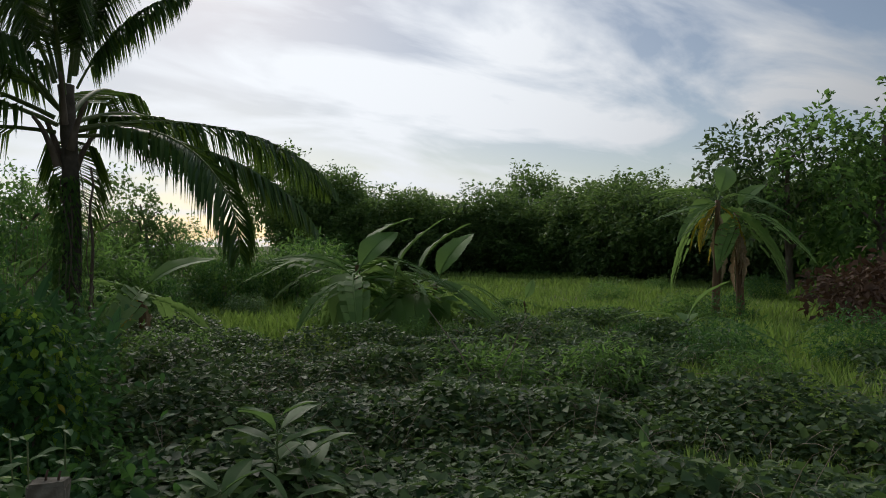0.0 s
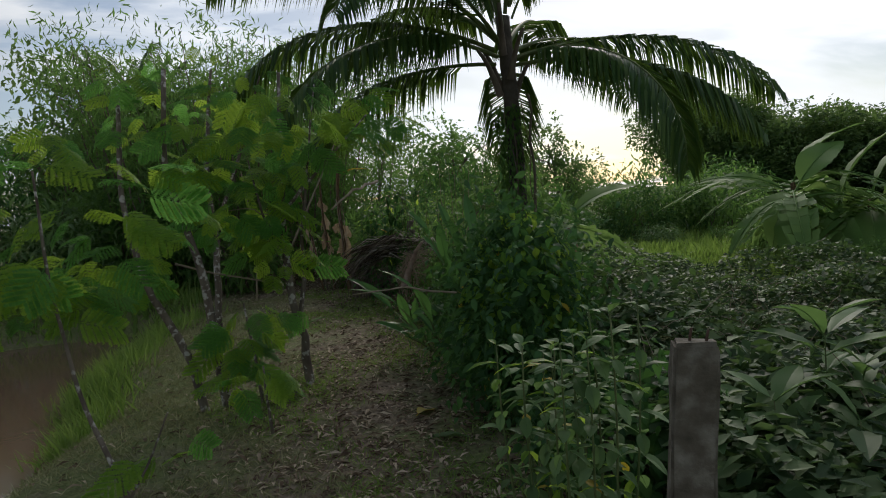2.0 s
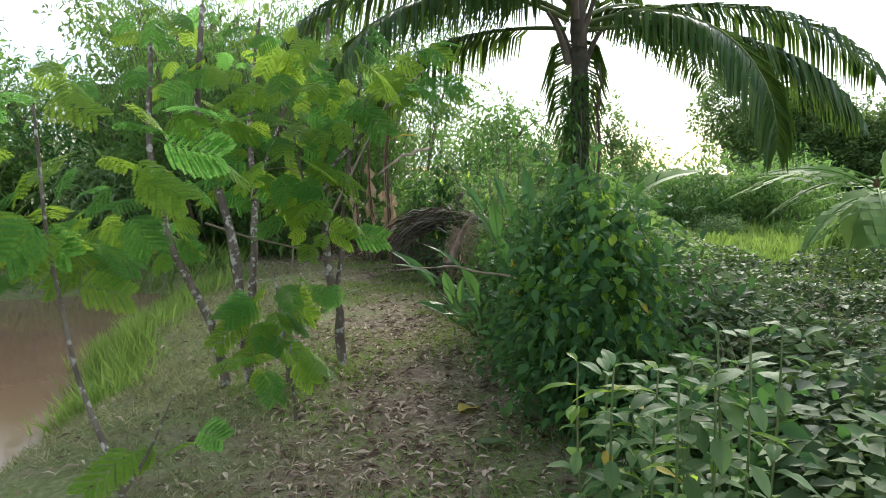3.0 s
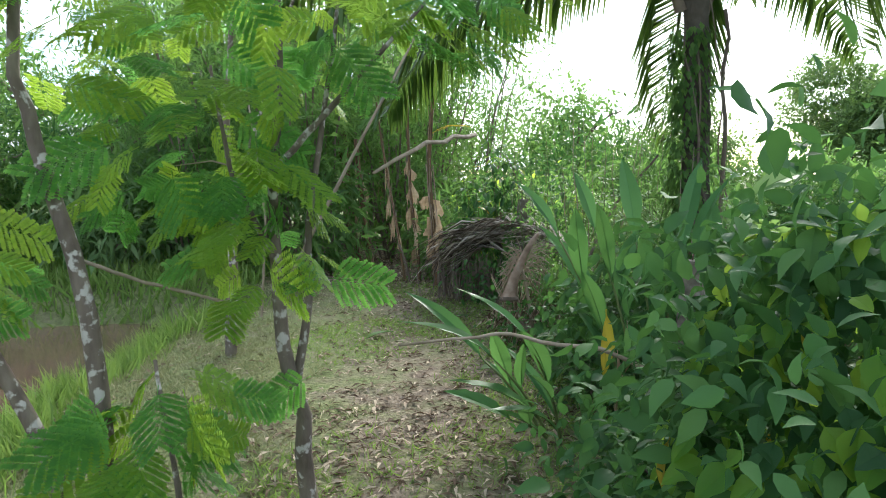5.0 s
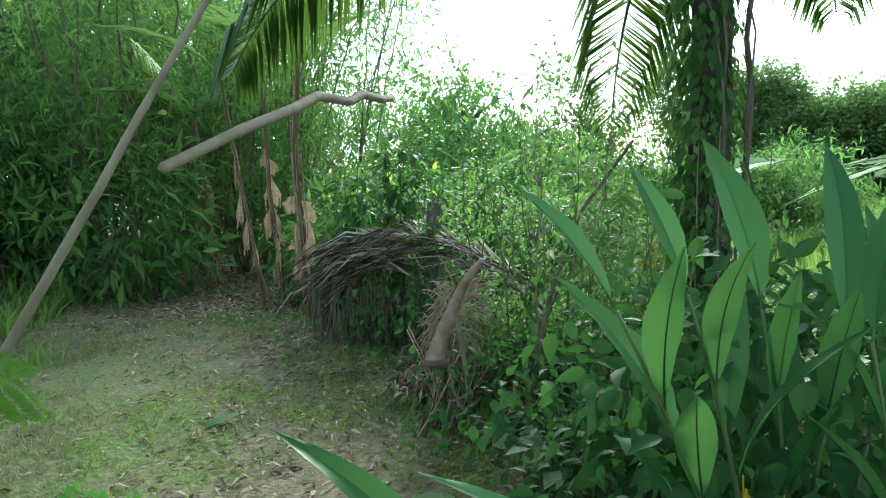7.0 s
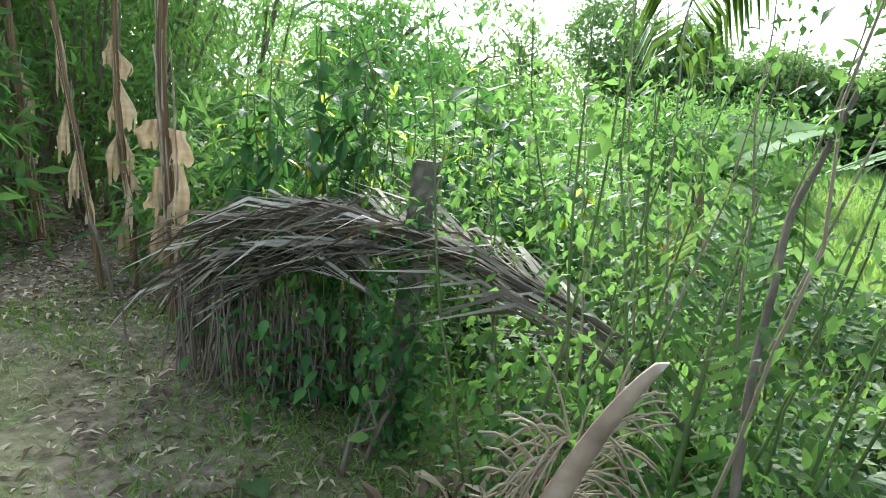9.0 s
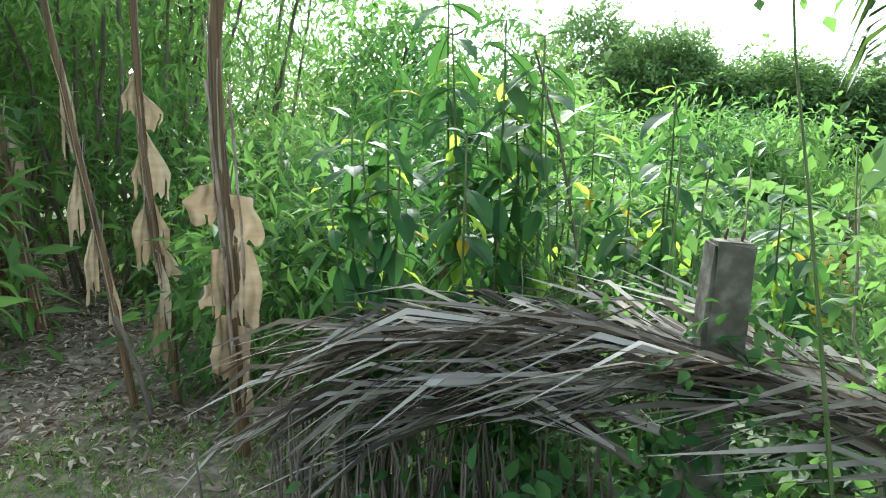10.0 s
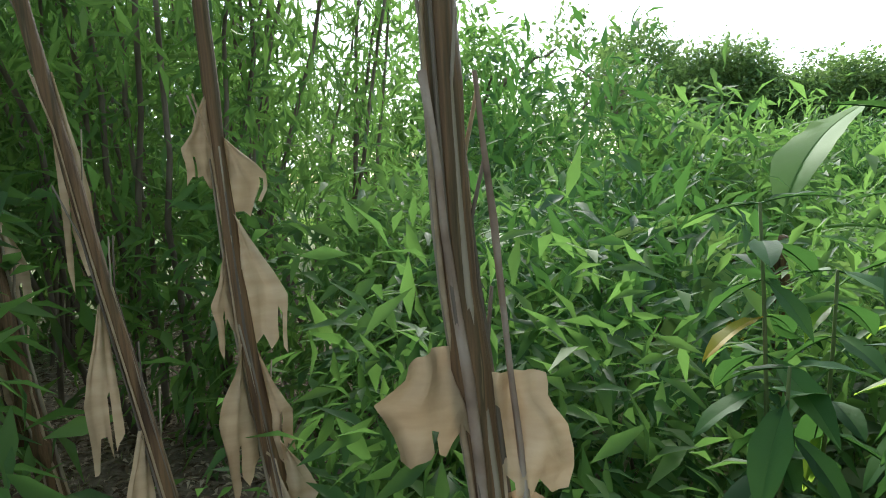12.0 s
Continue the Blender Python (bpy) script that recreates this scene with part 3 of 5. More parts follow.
g1 = np.random.default_rng(3)
feather_tree("feather_leaf_tree", "slim pale-barked tree with bright feathery leaves beside the path", (-0.80, 6.88, 0), [
    ([(0.07, 0, -0.1), (0.05, 0, 0.35), (-0.03, 0, 0.75), (-0.06, 0.02, 1.2), (-0.02, 0.05, 1.7), (0.03, 0.05, 2.6)], 0.042, 0.014),
    ([(0.02, 0.02, 0.55), (0.09, 0.02, 0.9), (0.1, 0.05, 1.3), (0.2, 0.1, 1.9), (0.3, 0.1, 2.5)], 0.022, 0.006),
    ([(-0.05, 0, 1.1), (-0.2, -0.05, 1.45), (-0.28, 0, 1.9)], 0.015, 0.006),
    ([(0.0, 0, 1.5), (0.35, -0.05, 1.85), (0.7, -0.1, 2.2)], 0.016, 0.006)],
    [((0.05, -0.1, 2.15), (1.0, 0.8, 0.42), 90), ((0.0, -0.1, 1.2), (0.36, 0.4, 0.3), 34), ((0.3, -0.1, 0.72), (0.28, 0.25, 0.3), 14), ((-0.4, -0.1, 1.6), (0.5, 0.5, 0.3), 40), ((0.6, -0.1, 2.05), (0.6, 0.6, 0.25), 26)],
    g1, 0.6, spray=(((0.92, 2.3, 1.74), (0.36, 0.25, 1.45), 0.018), ((-0.1, 0.05, 1.4), (-0.55, 0.3, 1.5), 0.006)))
g1 = np.random.default_rng(5)
feather_tree("feather_leaf_sapling", "small sapling with large bright feathery leaves on the bank", (-1.10, 6.35, 0), [
    ([(0.02, 0.02, -0.05), (0, 0, 0.3), (-0.05, -0.02, 0.8)], 0.016, 0.007)],
    [((-0.05, -0.05, 0.62), (0.26, 0.26, 0.2), 24), ((0.0, 0, 0.3), (0.2, 0.2, 0.15), 8)], g1, 0.5)
feather_tree("feather_leaf_sapling", "forked leaning sapling with feathery leaves near the pond", (-1.55, 4.45, 0), [
    ([(0.03, 0, -0.05), (0.0, 0, 0.12), (-0.14, 0.1, 0.42), (-0.22, 0.15, 0.62), (-0.33, 0.2, 1.25), (-0.34, 0.2, 1.75)], 0.017, 0.006),
    ([(0.0, 0, 0.1), (0.1, 0.1, 0.28), (0.2, 0.1, 0.5)], 0.007, 0.004)],
    [((-0.3, 0.2, 1.55), (0.65, 0.6, 0.5), 52), ((-0.45, 0.3, 1.15), (0.45, 0.4, 0.2), 18), ((0.2, 0.1, 0.35), (0.15, 0.15, 0.12), 4)], np.random.default_rng(8), 0.6)
feather_tree("feather_leaf_sapling", "low sapling with pale green feathery leaves", (-0.95, 5.6, 0), [
    ([(0.0, 0, -0.05), (-0.02, 0, 0.25), (-0.03, 0.05, 0.45)], 0.012, 0.006)],
    [((-0.1, -0.05, 0.42), (0.25, 0.25, 0.08), 9)], np.random.default_rng(9), 0.7)
feather_tree("leaning_tree", "pale leaning twin-stemmed tree at the edge of the pond", (-1.55, 6.45, 0), [
    ([(0.22, 0.1, -0.4), (0.16, 0, 0.3), (0.12, 0, 1.0), (-0.02, 0, 1.55), (-0.1, 0, 1.85), (-0.05, 0.1, 2.6)], 0.04, 0.018),
    ([(0.1, 0.0, -0.4), (-0.05, -0.02, 0.45), (-0.3, -0.05, 1.0), (-0.42, 0, 1.6), (-0.4, 0.1, 2.4)], 0.036, 0.016)],
    [((-0.15, 0.2, 2.2), (0.9, 0.8, 0.45), 30), ((-0.5, 0.0, 1.2), (0.35, 0.4, 0.35), 22)], np.random.default_rng(10), 0.6)
feather_tree("feather_leaf_tree", "slender tree with fine feathery foliage over the path", (-1.9, 9.6, 0), [
    ([(0, 0, -0.3), (0.1, 0, 1.0), (0.05, 0.1, 2.0), (0.2, 0.1, 3.2)], 0.05, 0.015), ([(0.06, 0, 1.2), (0.5, -0.2, 2.2), (0.8, -0.4, 3.0)], 0.025, 0.01)],
    [((0.2, 0, 2.7), (1.3, 1.2, 0.8), 45)], np.random.default_rng(12), 0.6)


# ---- bare sticks ----
def stick(name, label, points, r0, r1, mat=None, category="stick"):
    pts = np.array(points, float)
    base = pts[0].copy()
    ob = thing(name, label, category, base)
    t, tt = np.linspace(0, 1, len(pts)), np.linspace(0, 1, 18)
    P = np.stack([np.interp(tt, t, pts[:, k]) for k in range(3)], -1) - base + rng.normal(size=(18, 3)) * r0 * 0.12
    part("wood", stem_mesh("wood", [tube(P, np.linspace(r0, r1, 18), 8, 0.06)], mat or M_TWIG), ob)
    return ob


stick("bare_branch", "pale bare branch reaching out of the bush over the path", [(1.1, 7.2, 0.0), (1.0, 7.2, 0.4), (0.6, 7.06, 0.63), (0.33, 6.98, 0.68), (0.13, 6.97, 0.74), (0.0, 6.90, 0.735), (-0.33, 6.80, 0.73)], 0.013, 0.006, category="branch")
stick("bamboo_pole", "thin pale pole leaning on the bank over the pond", [(-1.03, 6.9, 0.9), (-1.45, 6.95, 1.0), (-1.75, 7.0, 1.1)], 0.007, 0.009, category="pole")
stick("stake", "short leaning wooden stake in the trodden soil", [(-0.57, 13.75, -0.05), (-0.63, 13.75, 0.25), (-0.72, 13.76, 0.54)], 0.017, 0.011, M_BARK, "stake")
stick("bare_branch", "dry forked branch standing in the undergrowth", [(5.6, 6.3, -0.1), (5.3, 6.4, 0.5), (5.0, 6.6, 1.0)], 0.012, 0.005, category="branch")
stick("bare_branch", "thin dry branch standing in the undergrowth", [(5.6, 6.3, -0.1), (5.75, 6.0, 0.5), (5.8, 5.8, 0.95)], 0.01, 0.004, category="branch")


stick("bare_branch", "thin bare twig running through the shrub tops", [(0.95, 12.3, 0.7), (0.86, 12.28, 1.05), (0.76, 12.25, 1.4), (0.62, 12.2, 1.7)], 0.006, 0.004, M_BARK, "branch")
stick("bare_branch", "pale slanting branch among the feathery leaves", [(-0.95, 7.6, 0.9), (-0.6, 7.9, 1.6), (-0.15, 8.3, 2.5)], 0.012, 0.006, category="branch")
stick("bare_branch", "thin pale twig among the feathery leaves", [(-1.25, 8.2, 0.6), (-1.2, 8.2, 1.2), (-1.3, 8.3, 1.9)], 0.008, 0.005, category="branch")


# ---- large-leaved herbs ----
GINGERS = [blade_mesh("leaf", 0.40 + 0.05 * k, 0.098 + 0.012 * (k % 3), M_GINGER, 12, 0.16 + 0.12 * k, 0.35, 0.004, 0.4, 0.03, seed=k) for k in range(4)]


YELLOW_BLADE = blade_mesh("leaf", 0.18, 0.05, M_YELLOW, 8, 0.1, 0.5, 0.004, 0.4, 0.015, seed=71)
DRY_BLADE = blade_mesh("leaf", 0.2, 0.04, M_DEADLEAF, 8, 0.1, 0.7, 0.006, 0.4, 0.015, seed=72)


def ginger_clump(at, canes, label="clump of tall ginger with long glossy green leaves"):
    """canes: rows of (foot x, foot y, lean azimuth, lean degrees, height, leaves)."""
    ob = thing("ginger_plant", label, "plant", at, "ginger clumps by the path")
    g = np.random.default_rng(int(at[1] * 100))
    for fx, fy, az, lean, h, n in canes:
        way = azimuth(az, 90 - lean)
        foot = np.array([fx, fy, -0.03])
        top = foot + way * h
        P = arc(foot, top, azimuth(az) * -0.04, 9)
        part("cane", stem_mesh("cane", [tube(P, np.linspace(0.011, 0.005, 9), 6)], M_STEM), ob)
        for k in range(n):
            t = 0.35 + 0.65 * k / max(1, n - 1)
            p = P[int(t * 8)]
            s = 1 if k % 2 else -1
            a = az + 90 * s + g.normal() * 25
            up = 30 + 35 * t + g.normal() * 8
            d = unit(azimuth(a, up) * 0.55 + way * 0.85)
            if k == n - 1:
                d = unit(way + azimuth(a, 20) * 0.25)
            place_leaf(GINGERS[g.integers(4)], ob, p, d, unit(-azimuth(a) * 0.6 + np.array([0, 0, 1.0])), 0.8 + 0.35 * g.random())
    return ob


ginger_clump((0.48, 7.8, 0), [(-0.05, -0.1, 215, 36, 0.62, 3), (0.0, -0.2, 255, 45, 0.52, 3), (-0.08, 0.0, 190, 36, 0.55, 3), (0.1, -0.05, 300, 40, 0.58, 3), (0.0, -0.2, 225, 22, 0.60, 3), (-0.05, -0.1, 235, 60, 0.45, 3)], "spreading clump of ginger with long pointed green leaves")
tall = ginger_clump((0.88, 7.72, 0), [(0.06, 0.1, 178, 21, 1.18, 5), (0.1, 0.14, 184, 13, 1.16, 5), (0.16, 0.12, 172, 5, 1.08, 5), (0.2, 0.1, 10, 7, 1.0, 4), (0.24, 0.05, 20, 16, 0.95, 4), (0.05, -0.12, 285, 35, 0.45, 3)])
for x, z, s, pool in ((-0.16, 0.72, 1.9, YELLOW_BLADE), (-0.1, 0.5, 1.6, DRY_BLADE), (-0.05, 0.66, 1.3, DRY_BLADE)):
    place_leaf(pool, tall, (x, -0.14, z), (0.15 * x, -0.12, -1), (0.3, -1, 0), s, "leaf", "withered hanging leaf")
ginger_clump((1.22, 7.6, 0), [(0, 0, 80, 12, 1.0, 5), (0.1, 0.02, 20, 22, 0.95, 5), (0.15, -0.1, 350, 26, 0.85, 4)])
ginger_clump((1.2, 6.35, 0), [(0, 0, 60, 25, 0.75, 4), (0.1, 0.1, 150, 25, 0.7, 4)])

BROADS = [blade_mesh("leaf", 0.20 + 0.03 * k, 0.085 + 0.01 * (k % 2), M_PALE, 7, 0.3, 0.25, 0.004, 0.45, 0.02, seed=30 + k) for k in range(3)]
BROADS_BUSH = [blade_mesh("leaf", 0.15 + 0.02 * k, 0.062 + 0.006 * k, M_BUSH, 7, 0.35, 0.2, 0.003, 0.42, 0.015, seed=50 + k) for k in range(3)]
BROADS_LIME = [blade_mesh("leaf", 0.15 + 0.02 * k, 0.06 + 0.006 * k, M_LIME, 7, 0.35, 0.2, 0.003, 0.42, 0.015, seed=60 + k) for k in range(2)]
HEARTS = [blade_mesh("leaf", 0.10 + 0.012 * k, 0.072 + 0.008 * k, M_BUSH, 7, 0.3, 0.25, 0.003, 0.3, 0.015, seed=150 + k) for k in range(3)]
HEARTS_LIME = [blade_mesh("leaf", 0.10 + 0.012 * k, 0.072 + 0.008 * k, M_LIME, 7, 0.3, 0.25, 0.003, 0.3, 0.015, seed=160 + k) for k in range(2)]
BROADS_OVAL = [blade_mesh("leaf", 0.13 + 0.02 * k, 0.078 + 0.006 * k, M_PALE, 7, 0.4, 0.2, 0.004, 0.45, 0.015, seed=55 + k) for k in range(3)]
YELLOWS = [blade_mesh("leaf", 0.18, 0.07, M_YELLOW, 7, 0.35, 0.2, 0.003, 0.42, 0.015, seed=70)]


def leafy_herb(name, label, at, shoots, pool, g, whorl=8, size=1.0, category="plant", lime=0.0, bottom=0.35, pairs=None, stem=0.006, mat=None, droop=0.2, sag=0):
    """Upright shoots with leaves all along, each leaf its own piece."""
    ob = thing(name, label, category, at)
    for fx, fy, az, lean, h in shoots:
        way = azimuth(az, 90 - lean)
        foot = np.array([fx, fy, -0.03])
        P = arc(foot, foot + way * h, azimuth(az) * 0.03, 9)
        part("shoot", stem_mesh("shoot", [tube(P, np.linspace(stem, stem * 0.45, 9), 6)], mat or M_STEM), ob)
        n = pairs or whorl
        for k in range(n):
            t = bottom + (1 - bottom) * k / (n - 1)
            idx = t * 8
            i = min(int(idx), 7)
            p = P[i] * (1 - idx + i) + P[i + 1] * (idx - i)
            for q in range(2):
                a = k * 97 + q * 180 + g.normal() * 14
                d = azimuth(a, (55 if k == n - 1 else 5 + 30 * t) - 100 * droop * (1 - t) - sag + g.normal() * 14)
                use = pool
                r = g.random()
                if r < lime:
                    use = BROADS_LIME
                if r > 0.985:
                    use = YELLOWS
                place_leaf(use[g.integers(len(use))], ob, p, d, (0, 0, 1), size * (0.75 + 0.4 * g.random()) * (0.75 if k == n - 1 else 1))
    return ob


leafy_herb("broad_leaf_herb", "broad-leaved young plant with large soft green leaves behind the post", (1.62, 3.66, -0.02), [(0, 0, 40, 6, 0.84), (-0.2, -0.12, 200, 15, 0.6), (0.15, 0.1, 10, 16, 0.62), (-0.05, -0.15, 280, 14, 0.5)], BROADS, np.random.default_rng(1), 8, 1.4, droop=0.1)
leafy_herb("broad_leaf_herb", "low broad-leaved plant in the groundcover", (3.9, 2.9, -0.1), [(0, 0, 40, 10, 0.5), (0.1, 0.1, 150, 15, 0.4)], BROADS, np.random.default_rng(2), 5, 1.0)
leafy_herb("path_side_bush", "pale green leafy bush with small oval leaves at the path", (0.28, 3.15, 0), [(0.13 * math.cos(a * 1.3) * (a % 3) / 2, 0.2 * math.sin(a * 1.3), a * 77, 2 + 2 * (a % 3), 0.82 + 0.07 * (a % 5)) for a in range(15)], BROADS_OVAL, np.random.default_rng(4), 15, 0.55, "bush", 0.15, 0.1, sag=25)


def mounded_bush(name, label, at, radii, n, per, size, mat, g, branches=9, category="bush", template=(ROUND, ROUND_F), extra=None, cover=0.12):
    """Stems that fan out under an uneven dome of leaves."""
    ob = thing(name, label, category, at)
    for k in range(branches):
        d = unit(np.array([g.normal(), g.normal(), 0.9]))
        top = np.array([0, 0, 0.05]) + d * np.asarray(radii) * 0.9 * np.array([1, 1, 1.4])
        part("branch", stem_mesh("branch", [tube(arc((0.1 * g.normal(), 0.1 * g.normal(), -0.05), top, (0, 0, 0.1), 8, 0.03), np.linspace(0.012, 0.004, 8), 6)], M_BARK), ob)
    V, F = clumps(n, np.array([0, 0, radii[2] * 0.95]), radii, per, cover, size, template, 0.6, 0.45, g)
    V[:, 2] = np.maximum(V[:, 2], 0.02)
    part("foliage", mesh("foliage", V, F, mat), ob)
    for pool, count, s in extra or ():
        for _ in range(count):
            d = unit(g.normal(size=3)); d[2] = abs(d[2]) if g.random() < 0.7 else d[2]
            p = np.array([0, 0, radii[2] * 0.95]) + d * np.asarray(radii) * (0.85 + 0.22 * g.random())
            if p[2] < 0.05:
                continue
            place_leaf(pool[g.integers(len(pool))], ob, p, unit(d * np.array([0.5, 0.5, 0.2]) + g.normal(size=3) * 0.35 + np.array([0, 0, -0.7])), unit(d + np.array([0, -0.3, 0.5])), s * (0.7 + 0.6 * g.random()))
    return ob


mounded_bush("vine_covered_bush", "dense bush of glossy green climbing leaves beside the path", (0.72, 5.3, 0), (0.36, 0.55, 0.68), 520, 10, 0.066, M_BUSH, np.random.default_rng(21), extra=((HEARTS, 330, 0.62), (HEARTS_LIME, 330, 0.64), (BROADS_BUSH, 60, 0.7), (YELLOWS, 6, 0.5)))
mounded_bush("vine_covered_bush", "dark leafy bush at the foot of the palm", (1.35, 8.4, 0), (0.6, 0.7, 0.55), 170, 9, 0.10, M_BUSH, np.random.default_rng(22), extra=((HEARTS, 110, 0.9),))
mounded_bush("vine_covered_bush", "tangled low bush beside the concrete post", (0.85, 4.05, 0), (0.45, 0.5, 0.26), 150, 8, 0.08, M_BUSH, np.random.default_rng(23), extra=((HEARTS, 70, 0.8),))
mounded_bush("vine_covered_bush", "tangled low leafy bush under the ginger", (0.85, 6.35, 0), (0.45, 0.6, 0.34), 300, 9, 0.07, M_BUSH, np.random.default_rng(24), extra=((HEARTS, 110, 0.9), (HEARTS_LIME, 10, 0.8)))
mounded_bush("vine_covered_bush", "tangled green weeds at the path's edge", (0.95, 8.3, 0), (0.45, 0.7, 0.3), 120, 8, 0.07, M_BUSH, np.random.default_rng(25), extra=((HEARTS, 70, 0.8),))
mounded_bush("vine_covered_bush", "low green weeds under the dead fronds", (0.75, 9.75, 0), (0.4, 0.75, 0.22), 110, 8, 0.06, M_BUSH, np.random.default_rng(26), extra=((HEARTS, 70, 0.7),))


def twiggy_shrub(at, n, radius, height, g, label="loose shrub of thin upright stems with small pale leaves", size=0.045, mat=None, per=112):
    ob = thing("twiggy_shrub", label, "shrub", at, "shrubs along the fence")
    place, way = [], []
    for _ in range(n):
        a, r = g.random() * 360, radius * g.random() ** 0.6
        foot = azimuth(a) * r * 0.6
        h = height * (0.6 + 0.5 * g.random())
        lean = azimuth(a + g.normal() * 60) * h * (0.12 + 0.2 * g.random())
        P = arc(foot + np.array([0, 0, -0.05]), foot + lean + np.array([0, 0, h]), lean * 0.15, 9, 0.012)
        part("shoot", stem_mesh("shoot", [tube(P, np.linspace(0.008, 0.002, 9), 5)], M_STEM if g.random() < 0.6 else M_TWIG), ob)
        for _ in range(per // 8):
            i = g.integers(2, 9)
            q = P[i] + unit(g.normal(size=3)) * np.array([1, 1, 0.5]) * 0.2 * g.random()
            place.append(q + g.normal(size=(8, 3)) * 0.06)
            way.append(unit(g.normal(size=(8, 3)) + np.array([0, 0, -0.2])))
    place, way = np.concatenate(place), np.concatenate(way)
    V, F = spread(LEAF, LEAF_F, place, frames_of(way, unit(np.array([0, 0, 1.0]) + 0.3 * g.normal(size=way.shape))), size * (0.6 + 0.8 * g.random(len(place))))
    part("foliage", mesh("foliage", V, F, mat or M_FOREST), ob)
    return ob


twiggy_shrub((1.2, 10.3, 0), 15, 0.55, 1.9, np.random.default_rng(31))
twiggy_shrub((0.9, 10.8, 0), 9, 0.3, 1.7, np.random.default_rng(32))
twiggy_shrub((1.75, 11.0, 0), 15, 0.7, 1.9, np.random.default_rng(33))
twiggy_shrub((1.6, 9.3, 0), 11, 0.5, 1.5, np.random.default_rng(34))
twiggy_shrub((0.95, 12.0, 0), 12, 0.4, 1.5, np.random.default_rng(35))
stick("bare_branch", "dark bare branch leaning through the shrub", [(0.85, 9.7, 0.0), (1.15, 10.05, 0.75), (1.45, 10.3, 1.2), (1.87, 10.5, 1.6)], 0.014, 0.010, M_BARK, "branch")

mounded_bush("vine_covered_bush", "low green weeds behind the fence post", (1.15, 10.95, 0), (0.5, 0.5, 0.3), 130, 8, 0.06, M_FOREST, np.random.default_rng(27), extra=((BROADS_BUSH, 30, 0.6),))
mounded_bush("vine_covered_bush", "low green weeds under the thin shrubs", (1.3, 10.2, 0), (0.5, 0.5, 0.28), 130, 8, 0.06, M_FOREST, np.random.default_rng(28), extra=((BROADS_BUSH, 30, 0.6),))
mounded_bush("vine_covered_bush", "dark green weeds under the heap of fronds", (0.45, 12.0, 0), (0.35, 0.4, 0.25), 110, 8, 0.07, M_BUSH, np.random.default_rng(29))
# tall leafy shrubs past the dead fronds
TALLS = [blade_mesh("leaf", 0.20 + 0.02 * k, 0.085 + 0.006 * k, M_BUSH, 8, 0.28, 0.18, 0.003, 0.42, 0.015, seed=80 + k) for k in range(3)]
for k, (x, y, h) in enumerate(((0.525, 12.37, 1.85), (0.79, 12.44, 1.75), (0.62, 12.65, 2.05), (0.2, 12.75, 1.5), (1.25, 12.4, 1.65), (1.0, 13.1, 1.75), (0.72, 12.25, 1.8), (0.33, 12.55, 1.6), (1.6, 12.7, 1.4), (1.45, 13.2, 1.55), (0.35, 13.3, 1.4), (1.9, 12.3, 1.3))):
    gk = np.random.default_rng(90 + k)
    leafy_herb("leafy_shrub", "upright shrub with broad pointed green leaves and thin stems", (x, y, 0), [(0, 0, 20 + 70 * k, 3, h), (0.06, 0.04, 100 + 60 * k, 9, h * 0.9), (-0.06, 0.05, 250 + 40 * k, 10, h * 0.8)], TALLS, gk, 17, 0.80, "shrub", 0.18, 0.12, stem=0.008, droop=0.35, sag=45)
thickets = []
for k, (x, y, s) in enumerate(((0.15, 14.2, 1.0), (0.9, 14.6, 1.1), (1.9, 14.0, 1.1), (2.7, 13.2, 0.9), (0.5, 15.6, 1.2), (1.8, 15.8, 1.3), (3.2, 15.0, 1.0))):
    thickets.append(mounded_bush("thicket_bush", "thick bush of narrow bright green leaves", (x, y, -0.1), (0.65 * s, 0.65 * s, 0.62 * s), 230, 9, 0.13, (M_FOREST, M_BUSH, M_FOREST, M_PALE)[k % 4], np.random.default_rng(110 + k), 7, "bush", (NARROW * 1.1, LEAF_F), cover=0.13))


# ---- bananas ----
BAN_LEAVES = [blade_mesh("leaf", 1.25 + 0.12 * k, 0.52, M_BANANA, 15, 0.55 + 0.14 * k, 0.22, 0.012, 0.35, 0.22, tears=t, seed=130 + k) for k, t in enumerate((0, 0.5, 0.8, 0.9))]
BAN_YELLOW = blade_mesh("leaf", 1.2, 0.38, M_YELLOW, 14, 0.55, 0.3, 0.015, 0.35, 0.2, tears=0.6, seed=140)
BAN_DEAD = blade_mesh("leaf", 1.2, 0.26, M_DEADLEAF, 14, 0.2, 0.8, 0.03, 0.3, 0.1, tears=0.7, seed=141)


